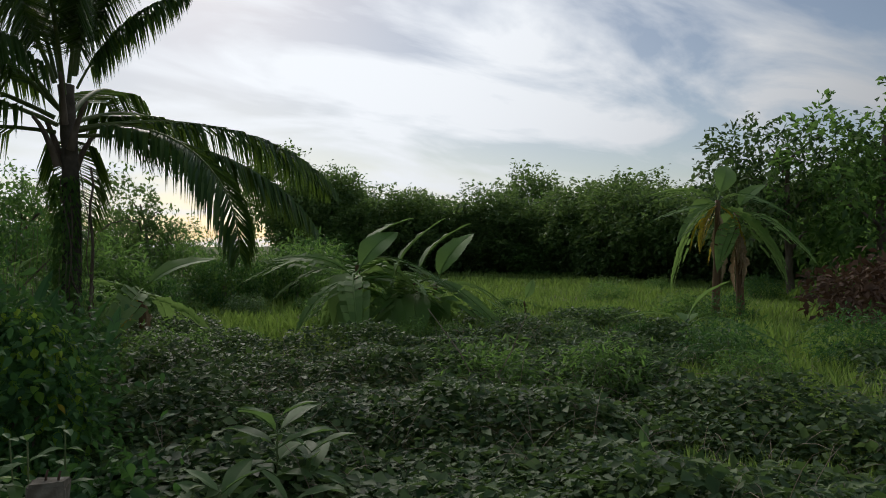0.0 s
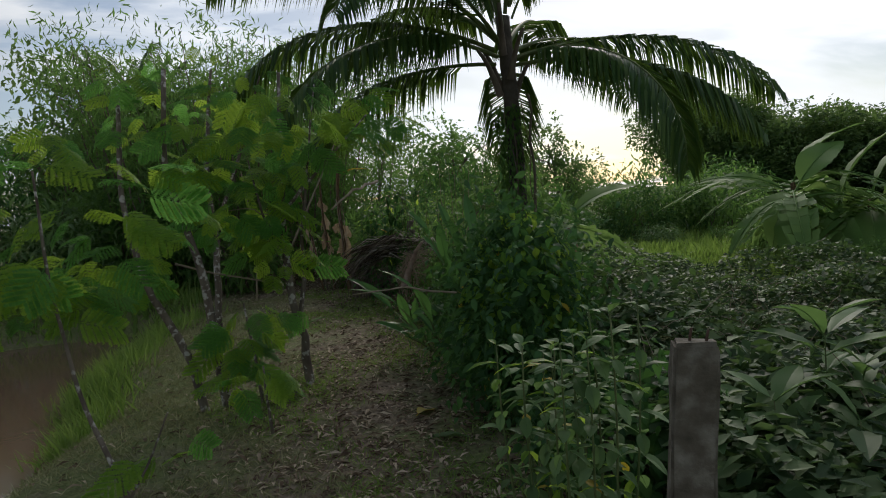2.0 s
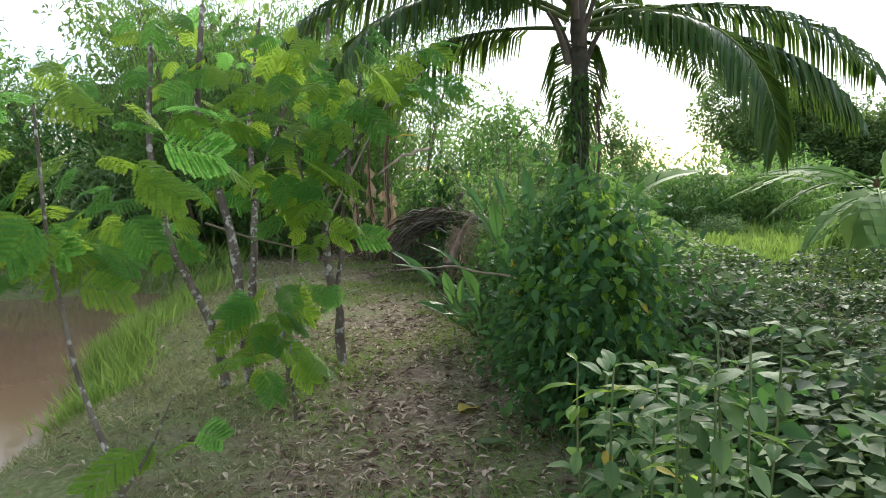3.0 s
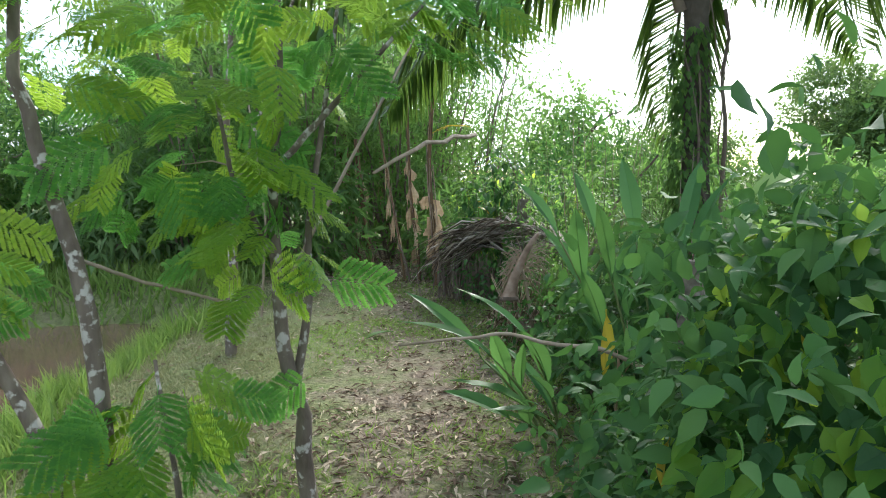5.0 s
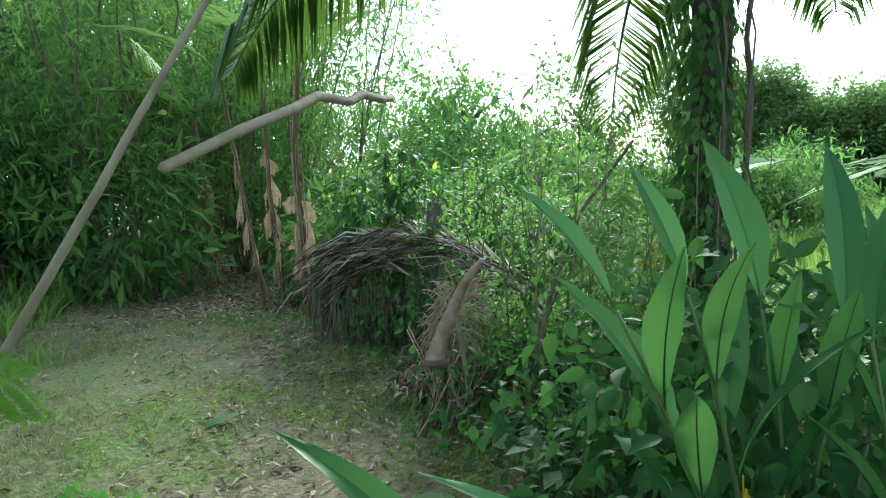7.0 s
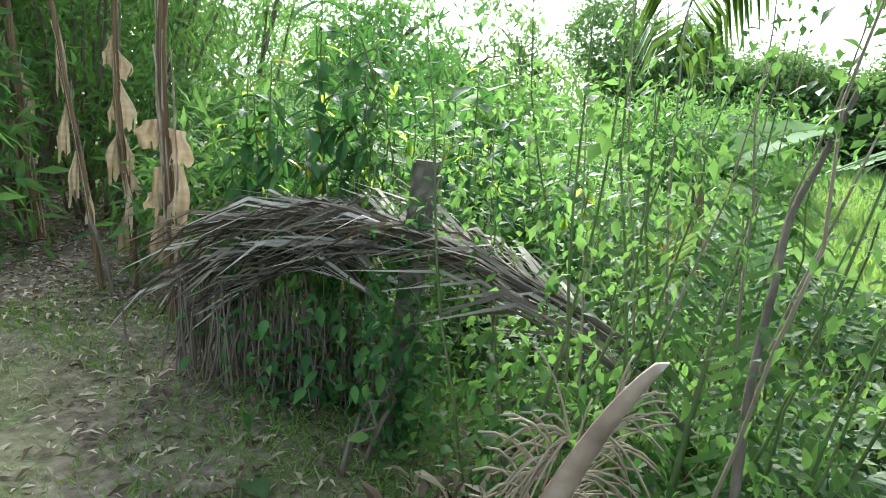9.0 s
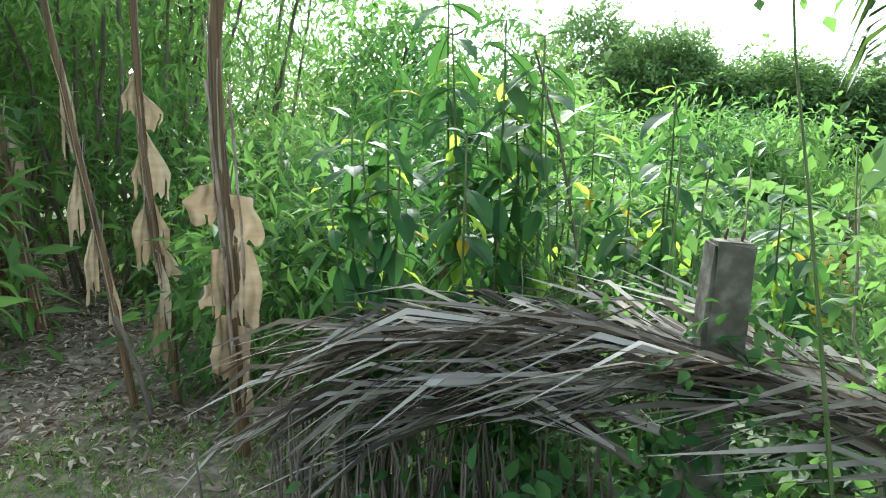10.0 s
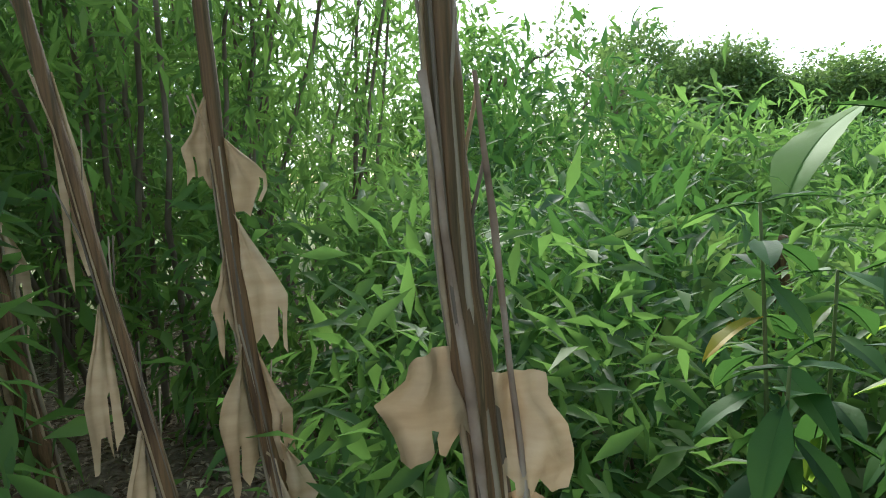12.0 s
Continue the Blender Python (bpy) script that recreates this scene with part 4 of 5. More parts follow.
def banana_plant(at, height, leaves, g, label, dead=2, yellow=0, girth=0.09, size=1.0, name="banana_plant"):
    ob = thing(name, label, "banana plant", at, "banana plants")
    P = arc((0, 0, -0.1), (0.05 * g.normal(), 0.05 * g.normal(), height), (0.03, 0, 0), 12)
    part("stem", stem_mesh("stem", [tube(P, np.linspace(girth, girth * 0.55, 12), 10, 0.03)], M_BANANASTEM), ob)
    for k in range(leaves):
        a = k * 137 + g.normal() * 15
        up = 60 - 80 * (k / max(1, leaves - 1)) ** 0.6 + g.normal() * 6
        place_leaf(BAN_LEAVES[(k + 1) % 4 if k else 0], ob, P[-1] - np.array([0, 0, 0.02 * k]), azimuth(a, up), unit(np.array([0, 0, 0.9]) + 0.3 * g.normal(size=3)), size * (0.85 + 0.25 * g.random()))
    for k in range(yellow):
        place_leaf(BAN_YELLOW, ob, P[-1] - np.array([0, 0, 0.1]), azimuth(g.random() * 360, -35), (0, 0, 1), size * 0.9, label="yellowed drooping leaf")
    for k in range(dead):
        a = g.random() * 360
        place_leaf(BAN_DEAD, ob, P[-2 - k % 3] + azimuth(a) * girth * 0.7, azimuth(a, -78), azimuth(a), size * (0.8 + 0.3 * g.random()), label="dry brown hanging leaf")
    return ob


gb = np.random.default_rng(50)
for x, y, h, n in ((7.7, 12.5, 1.3, 9), (8.3, 13.2, 1.5, 9), (9.3, 12.4, 1.1, 9), (10.0, 12.9, 1.0, 9), (8.8, 12.7, 0.9, 9)):
    banana_plant((x, y, -0.2), h, n, gb, "green banana plant with torn arching leaves in the field", 0, 0, 0.09, 1.2)
banana_plant((16.4, 9.6, -0.2), 3.0, 7, gb, "tall banana plant with yellow dying leaves", 3, 3, 0.11)
banana_plant((16.9, 9.2, -0.2), 2.7, 6, gb, "tall banana plant with brown hanging dead leaves", 5, 2, 0.11)
banana_plant((11.6, 7.3, -0.2), 0.45, 9, gb, "young banana plant with bright upright leaves", 0, 1, 0.07, 0.8)
banana_plant((14.2, 14.0, -0.2), 0.35, 4, gb, "small banana shoot in the grass", 0, 0, 0.05, 0.6)
banana_plant((3.9, 13.6, -0.1), 1.0, 7, gb, "green banana plant behind the coconut palm", 1, 1)
banana_plant((2.0, 14.9, 0), 1.05, 6, gb, "banana plant with one yellowed leaf among the bushes", 0, 1, 0.08, 0.62)
banana_plant((22.5, 6.3, -0.2), 1.6, 7, gb, "banana plant at the edge of the thicket", 2)


low = thing("banana_plant", "young banana plant with one broad bright yellow-green leaf", "banana plant", (0.60, 12.95, 0), "banana plants")
part("stem", stem_mesh("stem", [tube(arc((0, 0, -0.05), (0.02, 0, 1.0), (0.02, 0, 0), 9), np.linspace(0.045, 0.02, 9), 9, 0.03)], M_BANANASTEM), low)
for az, up, s in ((-6, 24, 0.42), (25, 35, 0.34)):
    place_leaf(BAN_LEAVES[0], low, (0.02, 0, 1.0), azimuth(az, up), (0, -0.22, 0.95), s)


def dead_sheet(width, height, seed, jag=0.16, taper=0.8):
    """A dry leaf blade hanging like torn cloth, creased, with an uneven lower edge."""
    g = np.random.default_rng(seed)
    n, m = 13, 13
    u, v = np.meshgrid(np.linspace(0, 1, n), np.linspace(0, 1, m), indexing="ij")
    edge = 1 + jag * np.interp(np.linspace(0, 1, n), np.linspace(0, 1, 7), g.normal(size=7))
    side = 1 + jag * 0.8 * np.interp(np.linspace(0, 1, m), np.linspace(0, 1, 6), g.normal(size=6))
    X = (u * (1 - taper + taper * np.minimum(1, v * 1.7)) - 0.12 * v) * width * side[None, :]
    Z = -v * height * edge[:, None] - 0.18 * width * u * g.random()
    Y = 0.10 * width * np.sin(v * 6 + u * 5 + seed) + 0.05 * width * np.sin(u * 14 + seed * 2) + 0.02 * width * g.normal(size=(n, m))
    V = np.stack([X, Y, Z], -1).reshape(-1, 3)
    i, j = np.meshgrid(np.arange(n - 1), np.arange(m - 1), indexing="ij")
    F = np.stack([i * m + j, (i + 1) * m + j, (i + 1) * m + j + 1, i * m + j + 1], -1).reshape(-1, 4)
    keep = np.ones(len(F), bool)
    for _ in range(1):
        k = g.integers(3, n - 2)
        keep[(F[:, 0] // m == k) & (F[:, 0] % m > m * (0.45 + 0.3 * g.random()))] = False
    me = mesh("dry_leaf", V, F[keep], M_DEADLEAF)
    return me


def old_banana(at, points, girth, flags, g, label, green=(), taper=0.8):
    """A worn stem with loose sheaths and dry leaf sheets: flags are rows of (height, azimuth, width, drop, seed)."""
    ob = thing("banana_plant", label, "banana plant", at, "banana stems at the end of the path")
    pts = np.array(points, float)
    t, tt = np.linspace(0, 1, len(pts)), np.linspace(0, 1, 22)
    P = np.stack([np.interp(tt, t, pts[:, k]) for k in range(3)], -1)
    part("stem", stem_mesh("stem", [tube(P, girth * np.linspace(1.15, 0.7, 22) * (1 + 0.06 * g.normal(size=22)), 12, 0.06)], M_BANANASTEM), ob)
    for k in range(13):
        a = g.random() * 2 * np.pi
        i0 = g.integers(1, 8); i1 = i0 + g.integers(7, 13)
        q = P[i0:min(i1, 22)] + np.array([math.cos(a), math.sin(a), 0]) * girth * (0.93 + 0.12 * g.normal())
        q[-1] += np.array([math.cos(a), math.sin(a), 0]) * 0.03
        part("sheath", stem_mesh("sheath", [tube(q, np.linspace(0.12 + 0.16 * g.random(), 0.11, len(q)) * girth, 5, 0.2)], (M_TWIG, M_DEADLEAF, M_BARK)[k % 3]), ob, "dry peeling leaf sheath")
    for z, az, w, drop, seed in flags:
        p = np.array([np.interp(z, P[:, 2], P[:, k]) for k in range(3)]) + azimuth(az) * girth * 0.5
        f = part("dry_leaf", dead_sheet(w, drop, seed, 0.09, taper), ob, "dry pale brown hanging leaf")
        f.matrix_basis = pose(*p, 0, 0, az)
    for z, az, up, s, kind in green:
        p = np.array([np.interp(z, P[:, 2], P[:, k]) for k in range(3)])
        place_leaf(BAN_YELLOW if kind else BAN_LEAVES[1], ob, p, azimuth(az, up), (0, 0, 1), s)
    return ob


go = np.random.default_rng(61)
main = old_banana((-0.27, 13.17, 0), [(0.06, 0.04, -0.1), (0.04, 0.02, 0.6), (0.02, 0, 0.95), (-0.01, 0, 1.35), (-0.01, 0, 1.7), (0.04, 0, 2.3), (0.09, 0, 2.8)], 0.029, [
    (1.215, 184, 0.135, 0.17, 3), (1.17, -8, 0.15, 0.21, 4), (0.97, -14, 0.125, 0.36, 5), (0.95, 200, 0.08, 0.26, 6), (0.80, 188, 0.13, 0.10, 7), (0.66, 215, 0.11, 0.30, 8), (0.62, -60, 0.10, 0.36, 9), (0.55, 250, 0.10, 0.34, 10)], go,
    "old banana stem with streaked brown sheaths and dry hanging leaves", ((2.25, 150, 62, 0.8, 0), (2.0, 12, 35, 0.36, 1), (2.4, 240, 70, 0.8, 0), (2.3, 320, 60, 0.6, 0), (2.35, 90, 60, 0.8, 0)), 0.3)
for dx, dy, r in ((0.052, -0.01, 0.009), (-0.034, -0.025, 0.012)):
    part("loose_sheath", stem_mesh("loose_sheath", [tube(arc((dx * 0.7 + 0.05, dy, 0.35), (dx - 0.015, dy, 1.62), (0.01, 0, 0), 12, 0.004), np.linspace(r, r * 0.5, 12), 6, 0.2)], M_SHEATH), main, "tan strip peeling off the stem")
old_banana((-0.52, 13.95, 0), [(0.07, 0.02, -0.1), (0.04, 0, 0.5), (-0.03, 0, 1.1), (-0.05, 0, 1.65), (-0.06, 0, 2.6)], 0.022, [
    (1.70, 190, 0.07, 0.20, 11), (1.60, -10, 0.10, 0.17, 12), (1.42, -14, 0.115, 0.30, 13), (1.36, 195, 0.05, 0.26, 14), (1.12, 215, 0.09, 0.36, 15), (1.10, -20, 0.09, 0.26, 16), (0.88, -12, 0.11, 0.22, 17), (0.84, -50, 0.07, 0.40, 18), (0.60, 200, 0.09, 0.34, 19)], go,
    "old banana stem hung with long pale dry leaves", ((2.4, 120, 60, 0.8, 0), (2.4, 250, 50, 0.8, 0)), 0.95)
old_banana((-0.70, 13.9, 0), [(0.05, 0.0, -0.1), (-0.05, 0, 0.7), (-0.15, 0, 1.33), (-0.24, 0, 1.95), (-0.3, 0, 2.5)], 0.018, [(1.25, 200, 0.07, 0.34, 60), (0.95, 215, 0.07, 0.34, 61), (0.75, -20, 0.06, 0.32, 62), (1.75, 20, 0.06, 0.4, 63)], go,
    "thin leaning banana stem with shrivelled dry strips", ((2.4, 200, 50, 0.7, 0),), 0.8)
for k, (x, y, h) in enumerate(((-1.42, 15.6, 2.1), (-1.75, 16.7, 2.3), (-2.05, 18.2, 2.3), (-1.2, 17.6, 2.0))):
    old_banana((x, y, 0), [(0.12, 0.05, -0.1), (0.02, 0, 0.8), (-0.08, 0, h)], 0.05, [(0.7 * h, 20 + 60 * k, 0.13, 0.5, 20 + k), (0.5 * h, 200 + 40 * k, 0.12, 0.4, 30 + k), (0.85 * h, 120, 0.12, 0.5, 40 + k)], go,
        "old banana stem wrapped in dry brown leaf strips", ((h, 60 + 50 * k, 50, 0.8, 0), (h, 230 + 30 * k, 40, 0.8, 0)))


# ---- dead coconut fronds heaped over the fence ----
def dead_frond(ob, a, b, bow, leaflet, seed, pairs=50, hang=0.9):
    g = np.random.default_rng(seed)
    P = arc(a, b, bow, 15)
    fr = part("frond", None, ob)
    part("rib", stem_mesh("rib", [tube(P, np.linspace(0.014, 0.005, 15), 6)], M_DEADFROND), fr)
    t = np.linspace(0.05, 1, pairs)
    base = np.stack([np.interp(t, np.linspace(0, 1, 15), P[:, k]) for k in range(3)], -1)
    tan = unit(np.stack([np.interp(t, np.linspace(0, 1, 15), unit(np.gradient(P, axis=0))[:, k]) for k in range(3)], -1))
    side = unit(np.cross(tan, (0, 0, 1.0)))
    vs, fs, off = [], [], 0
    for s in (-1, 1):
        l = leaflet * (0.7 + 0.5 * g.random(pairs))
        out = unit(tan * (1.0 + 0.5 * g.random((pairs, 1))) + side * s * (0.25 + 0.35 * g.random((pairs, 1))) + np.array([0, 0, 0.12]) + 0.12 * g.normal(size=(pairs, 3)))
        p1 = base + out * l[:, None] * 0.5
        p2 = p1 + unit(out + np.array([0, 0, -1.0]) * (hang * (0.15 + 0.85 * g.random((pairs, 1))))) * l[:, None] * 0.5
        p1[:, 2] = np.maximum(p1[:, 2], 0.03); p2[:, 2] = np.maximum(p2[:, 2], 0.015)
        wv = unit(np.cross(out, (0, 0, 1.0)) + 0.5 * g.normal(size=(pairs, 3))) * 0.010
        q = np.stack([base - wv * 0.5, base + wv * 0.5, p1 - wv, p1 + wv, p2], 1)
        vs.append(q.reshape(-1, 3))
        f = np.array([(0, 1, 3), (0, 3, 2), (2, 3, 4)])
        fs.append((f[None] + (np.arange(pairs) * 5)[:, None, None]).reshape(-1, 3) + off)
        off += pairs * 5
    part("frond_blade", mesh("frond_blade", np.concatenate(vs), np.concatenate(fs), M_DEADFROND), fr)


heap = thing("dead_palm_fronds", "heap of dry grey-brown palm fronds draped over the fence", "palm fronds", (0.5, 11.52, 0))
for k, (a, b, bow, lf) in enumerate((
    ((0.75, -0.95, 0.62), (-0.42, 0.75, 0.80), (0, 0, 0.20), 0.75), ((0.70, -0.85, 0.70), (-0.55, 0.85, 0.66), (0, 0, 0.24), 0.75), ((0.5, -0.7, 0.78), (-0.35, 0.95, 0.72), (0, 0, 0.16), 0.7),
    ((0.85, -1.1, 0.45), (-0.2, 0.55, 0.78), (0, 0, 0.18), 0.7), ((0.3, -0.4, 0.85), (-0.65, 0.95, 0.45), (0, 0, 0.12), 0.6), ((0.15, -0.1, 0.7), (-0.5, 0.8, 0.55), (0, 0, 0.1), 0.55),
    ((0.1, 0.0, 0.6), (-0.45, 0.7, 0.4), (0, 0, 0.15), 0.5))):
    dead_frond(heap, a, b, bow, lf, 200 + k)
vs = []
for k in range(190):
    x, t = rng.normal() * 0.10, rng.random()
    foot = np.array([-0.62 + 0.75 * t + x, 0.92 - 0.65 * t + rng.normal() * 0.1, 0.0])
    top = foot + np.array([0.05 * rng.normal(), 0.06 * rng.normal(), 0.38 + 0.22 * rng.random()])
    vs.append(tube(arc(foot, top, (0.02 * rng.normal(), 0.02 * rng.normal(), 0), 5), [0.004, 0.006, 0.006, 0.005, 0.002], 4))
part("dry_skirt", stem_mesh("dry_skirt", vs, M_BARK), heap, "dark dry strips hanging to the ground")


def palm_boot(at):
    """The broad sheath of a fallen frond, standing on its wide end and curving over."""
    ob = thing("fallen_palm_sheath", "curved pale grey-brown base of a fallen palm frond", "palm sheath", at)
    n, m = 14, 9
    t = np.linspace(0, 1, n)
    C = np.stack([0.26 * t ** 1.2, 0.03 - 0.10 * t, 0.40 + 0.70 * t - 0.13 * t ** 3], -1)
    w = 0.03 * (1 - t) ** 3 + 0.03 * (1 - t) ** 0.5 + 0.02
    th = np.linspace(-1.2, 1.2, m)
    out = []
    for thick in (0.0, 0.012):
        V = np.stack([C[:, 0, None] + np.sin(th) * w[:, None] * 0.8, C[:, 1, None] - np.cos(th) * (w[:, None] * 0.7 - thick), C[:, 2, None] + 0 * th], -1)
        out.append(V.reshape(-1, 3))
    F = []
    N = n * m
    for i in range(n - 1):
        for j in range(m - 1):
            a = i * m + j
            F += [(a, a + 1, a + m + 1, a + m), (N + a, N + a + m, N + a + m + 1, N + a + 1)]
        for j in (0, m - 1):
            a = i * m + j
            F.append((a, a + m, N + a + m, N + a))
    for i in (0, n - 1):
        for j in range(m - 1):
            a = i * m + j
            F.append((a, a + 1, N + a + 1, N + a))
    part("sheath", mesh("sheath", np.concatenate(out), F, M_SHEATH), ob)
    fib = [tube(arc((rng.normal() * 0.08, rng.normal() * 0.05, 0.0), (0.12 + rng.normal() * 0.12, 0.12 + rng.normal() * 0.06, 0.45 + 0.2 * rng.random()), (0.03, 0, 0), 5), [0.004] * 5, 4) for _ in range(30)]
    part("fibre", stem_mesh("fibre", fib, M_LITTER), ob, "torn brown fibre round the base")
    nets = [tube(arc(C[3 + k % 6] + np.array([side * 0.05, 0.02, 0]), C[3 + k % 6] + np.array([side * (0.12 + 0.14 * rng.random()), 0.1 * rng.random(), 0.10 * rng.normal() - 0.02]), (0, 0, 0.03), 5), [0.003] * 5, 4) for k in range(60) for side in (-0.6, 1)]
    part("fibre_net", stem_mesh("fibre_net", nets, M_TWIG), ob, "tan fibre net along the sheath")
    for k, x in ((3, 0.12), (6, 0.22), (1, 0.0)):
        part("stalk", stem_mesh("stalk", [tube(arc((x, 0.10, -0.04), C[k], (0.02, 0, 0), 7), np.linspace(0.016, 0.012, 7), 7, 0.05)], M_TWIG), ob, "dry stalk under the sheath")
    part("cut_end", stem_mesh("cut_end", [tube(np.stack([np.sin(th) * 0.07, 0.03 - np.cos(th) * 0.06, 0.40 + 0 * th], -1), [0.02] * m, 8)], M_BARK), ob, "dark torn lower end")
    return ob


mounded_bush("post_vine", "small-leaved vine climbing over the fence post", (0.64, 11.34, 0), (0.12, 0.12, 0.5), 90, 8, 0.05, M_BUSH, np.random.default_rng(37), 4, "vine", cover=0.05)
palm_boot((0.42, 9.88, 0))
mounded_bush("dry_debris_heap", "low heap of dry brown leaves and fibre", (0.68, 10.5, 0), (0.34, 0.3, 0.10), 150, 8, 0.09, M_LITTER, np.random.default_rng(38), 5, "debris", (NARROW, LEAF_F), cover=0.06)
fallen = thing("fallen_frond", "leaning yellow-green palm frond in the shrubs", "palm frond", (1.0, 10.15, 0))
frond(fallen, (0, 0, 0.05), 38, 62, 1.7, 40, 77, 0.5, 40, M_BANANA)


# ---- woods and hedgerows ----
def wood_tree(name, label, at, height, spreadr, g, mat, n=330, per=9, leaf=0.26, trunk=0.14, low=0.25, category="tree", group="", template=(CHEAP, CHEAP_F)):
    ob = thing(name, label, category, at, group)
    P = arc((0, 0, -0.3), (0.3 * g.normal(), 0.3 * g.normal(), height * 0.75), (0.2 * g.normal(), 0, 0), 10, 0.03)
    part("trunk", stem_mesh("trunk", [tube(P, np.linspace(trunk, trunk * 0.3, 10), 8, 0.06)], M_BARK), ob)
    for k in range(6):
        i = 3 + k
        d = azimuth(k * 140 + g.normal() * 20, 35)
        part("limb", stem_mesh("limb", [tube(arc(P[min(i, 9)], P[min(i, 9)] + d * spreadr * 0.7, (0, 0, 0.15), 7, 0.04), np.linspace(trunk * 0.4, 0.02, 7), 6)], M_BARK), ob)
    sets = []
    for k in range(5):
        c = np.array([g.normal() * spreadr * 0.35, g.normal() * spreadr * 0.35, height * (low + (1 - low) * (0.25 + 0.5 * g.random()))])
        r = np.array([spreadr * 0.62, spreadr * 0.62, height * (1 - low) * 0.33])
        sets.append(clumps(n // 5, c, r, per, 0.17 * leaf / 0.26, leaf, template, 0.68, 0.3, g))
    V, F = pack(*sets)
    V[:, 2] = np.maximum(V[:, 2], 0.05)
    part("crown", mesh("crown", V, F, mat), ob)
    return ob


gt = np.random.default_rng(71)
wood_tree("mango_tree", "large round dark green mango tree across the field", (23.0, 41, -0.2), 7.6, 3.9, gt, M_TREE, 4200, 10, 0.24, 0.3, 0.02)
hedge = [wood_tree("hedge_tree", "dense green orchard tree in the hedgerow behind the field", (30, 38, -0.2), 6.0, 2.9, gt, M_TREE, 1500, 9, 0.25, 0.2, 0.0, group="hedgerow trees"),
         wood_tree("hedge_tree", "dense green orchard tree in the hedgerow behind the field", (36, 35, -0.2), 6.6, 3.2, gt, M_TREE, 1600, 9, 0.25, 0.2, 0.0, group="hedgerow trees"),
         wood_tree("hedge_tree", "bright green tree in the hedgerow behind the field", (33, 31, -0.2), 4.6, 2.3, gt, M_FOREST, 1200, 9, 0.24, 0.2, 0.0, group="hedgerow trees")]
for k in range(62):
    s = k / 61
    a = 60 - 74 * s + gt.normal() * 0.8
    r = 45 - 13 * s + gt.normal() * 2.0
    p = azimuth(a) * r
    copy_thing(hedge[(k * 7 + k // 3) % 3 if k % 4 else 1], pose(p[0], p[1], -0.25, 0, 0, gt.random() * 360) @ Matrix.Diagonal((1, 1, 0.56 + 0.22 * s + 0.2 * gt.random(), 1)))
grey = wood_tree("pale_tree", "tall tree with pale grey-green open foliage", (25.4, 11.8, -0.2), 7.0, 2.6, gt, M_COVER, 420, 8, 0.26, 0.16, 0.3)
wood_tree("thicket_tree", "tall green tree at the edge of the field", (26.5, 9.4, -0.2), 7.8, 3.0, gt, M_FOREST, 560, 9, 0.28, 0.2, 0.05)
mounded_bush("brown_vine_heap", "heap of dead brown vines and creepers", (19.5, 6.2, -0.2), (3.2, 2.0, 0.75), 420, 9, 0.22, M_BROWNVINE, np.random.default_rng(74), 8, "bush", (CHEAP, CHEAP_F), cover=0.2)

# woodland round the end of the path and across the pond
woods = [wood_tree("woodland_tree", "leafy green tree in the woodland past the pond", (-3.4, 19.5, 0), 4.9, 2.0, gt, M_FOREST, 620, 10, 0.17, 0.11, 0.05, group="woodland trees"),
         wood_tree("woodland_tree", "leafy tree with fine foliage in the woodland past the pond", (-6.5, 17.8, 0), 4.2, 2.1, gt, M_FOREST, 640, 12, 0.14, 0.12, 0.12, group="woodland trees", template=(NARROW, LEAF_F)),
         wood_tree("woodland_tree", "dark green tree in the woodland past the pond", (-1.2, 22.0, 0), 5.2, 2.0, gt, M_TREE, 620, 10, 0.17, 0.12, 0.0, group="woodland trees")]
for k, (x, y, s) in enumerate(((-5.0, 21.5, 1.0), (-8.5, 19.5, 1.05), (-10.5, 16.5, 1.0), (-13.0, 14.0, 1.1), (-15.5, 10.5, 1.1), (-16.0, 6.5, 1.1), (-2.6, 24.0, 1.1), (0.8, 24.5, 0.8), (-7.5, 24.5, 1.2), (-12, 20, 1.2), (-16.5, 2.0, 1.1), (3.0, 27.0, 0.75), (-7.5, 14.8, 0.5), (-9.5, 13.9, 0.5), (5.5, 31, 0.8), (9.5, 36, 0.8), (14, 40, 0.85), (-19, 18, 1.3), (3.0, 21.5, 0.76), (4.9, 22.5, 0.8), (7.0, 23.5, 0.76))):
    copy_thing(woods[k % 3], pose(x, y, land(x, y) - 0.05, 0, 0, gt.random() * 360) @ Matrix.Diagonal((s, s, s * (0.9 + 0.2 * gt.random()), 1)))


for k in range(34):
    # low thicket along the pond's far bank and past the end of the path
    if k < 16:
        x, y = -2.6 - 0.85 * k + gt.normal() * 0.3, 16.2 + gt.normal() * 0.8 - 0.12 * k
        s = 1.3 + 0.5 * gt.random()
    else:
        x, y = 0.2 + (k - 16) * 0.75 + gt.normal() * 0.5, 18.0 + gt.normal() * 1.2 + 0.25 * (k - 16)
        s = 1.1 + 0.5 * gt.random()
    copy_thing(thickets[k % len(thickets)], pose(x, y, float(land(x, y)) - 0.15, 0, 0, gt.random() * 360) @ Matrix.Diagonal((s, s, s * (0.9 + 0.3 * gt.random()), 1)))
for k in range(46):
    a, q = radians(10 + 75 * gt.random()), 8 + 22 * gt.random()
    x, y, s = q * math.cos(a), q * math.sin(a), 0.3 + 0.35 * gt.random()
    copy_thing(thickets[k % len(thickets)], pose(x, y, float(land(x, y)) - 0.1, 0, 0, gt.random() * 360) @ Matrix.Diagonal((s * 1.4, s * 1.4, s, 1)))


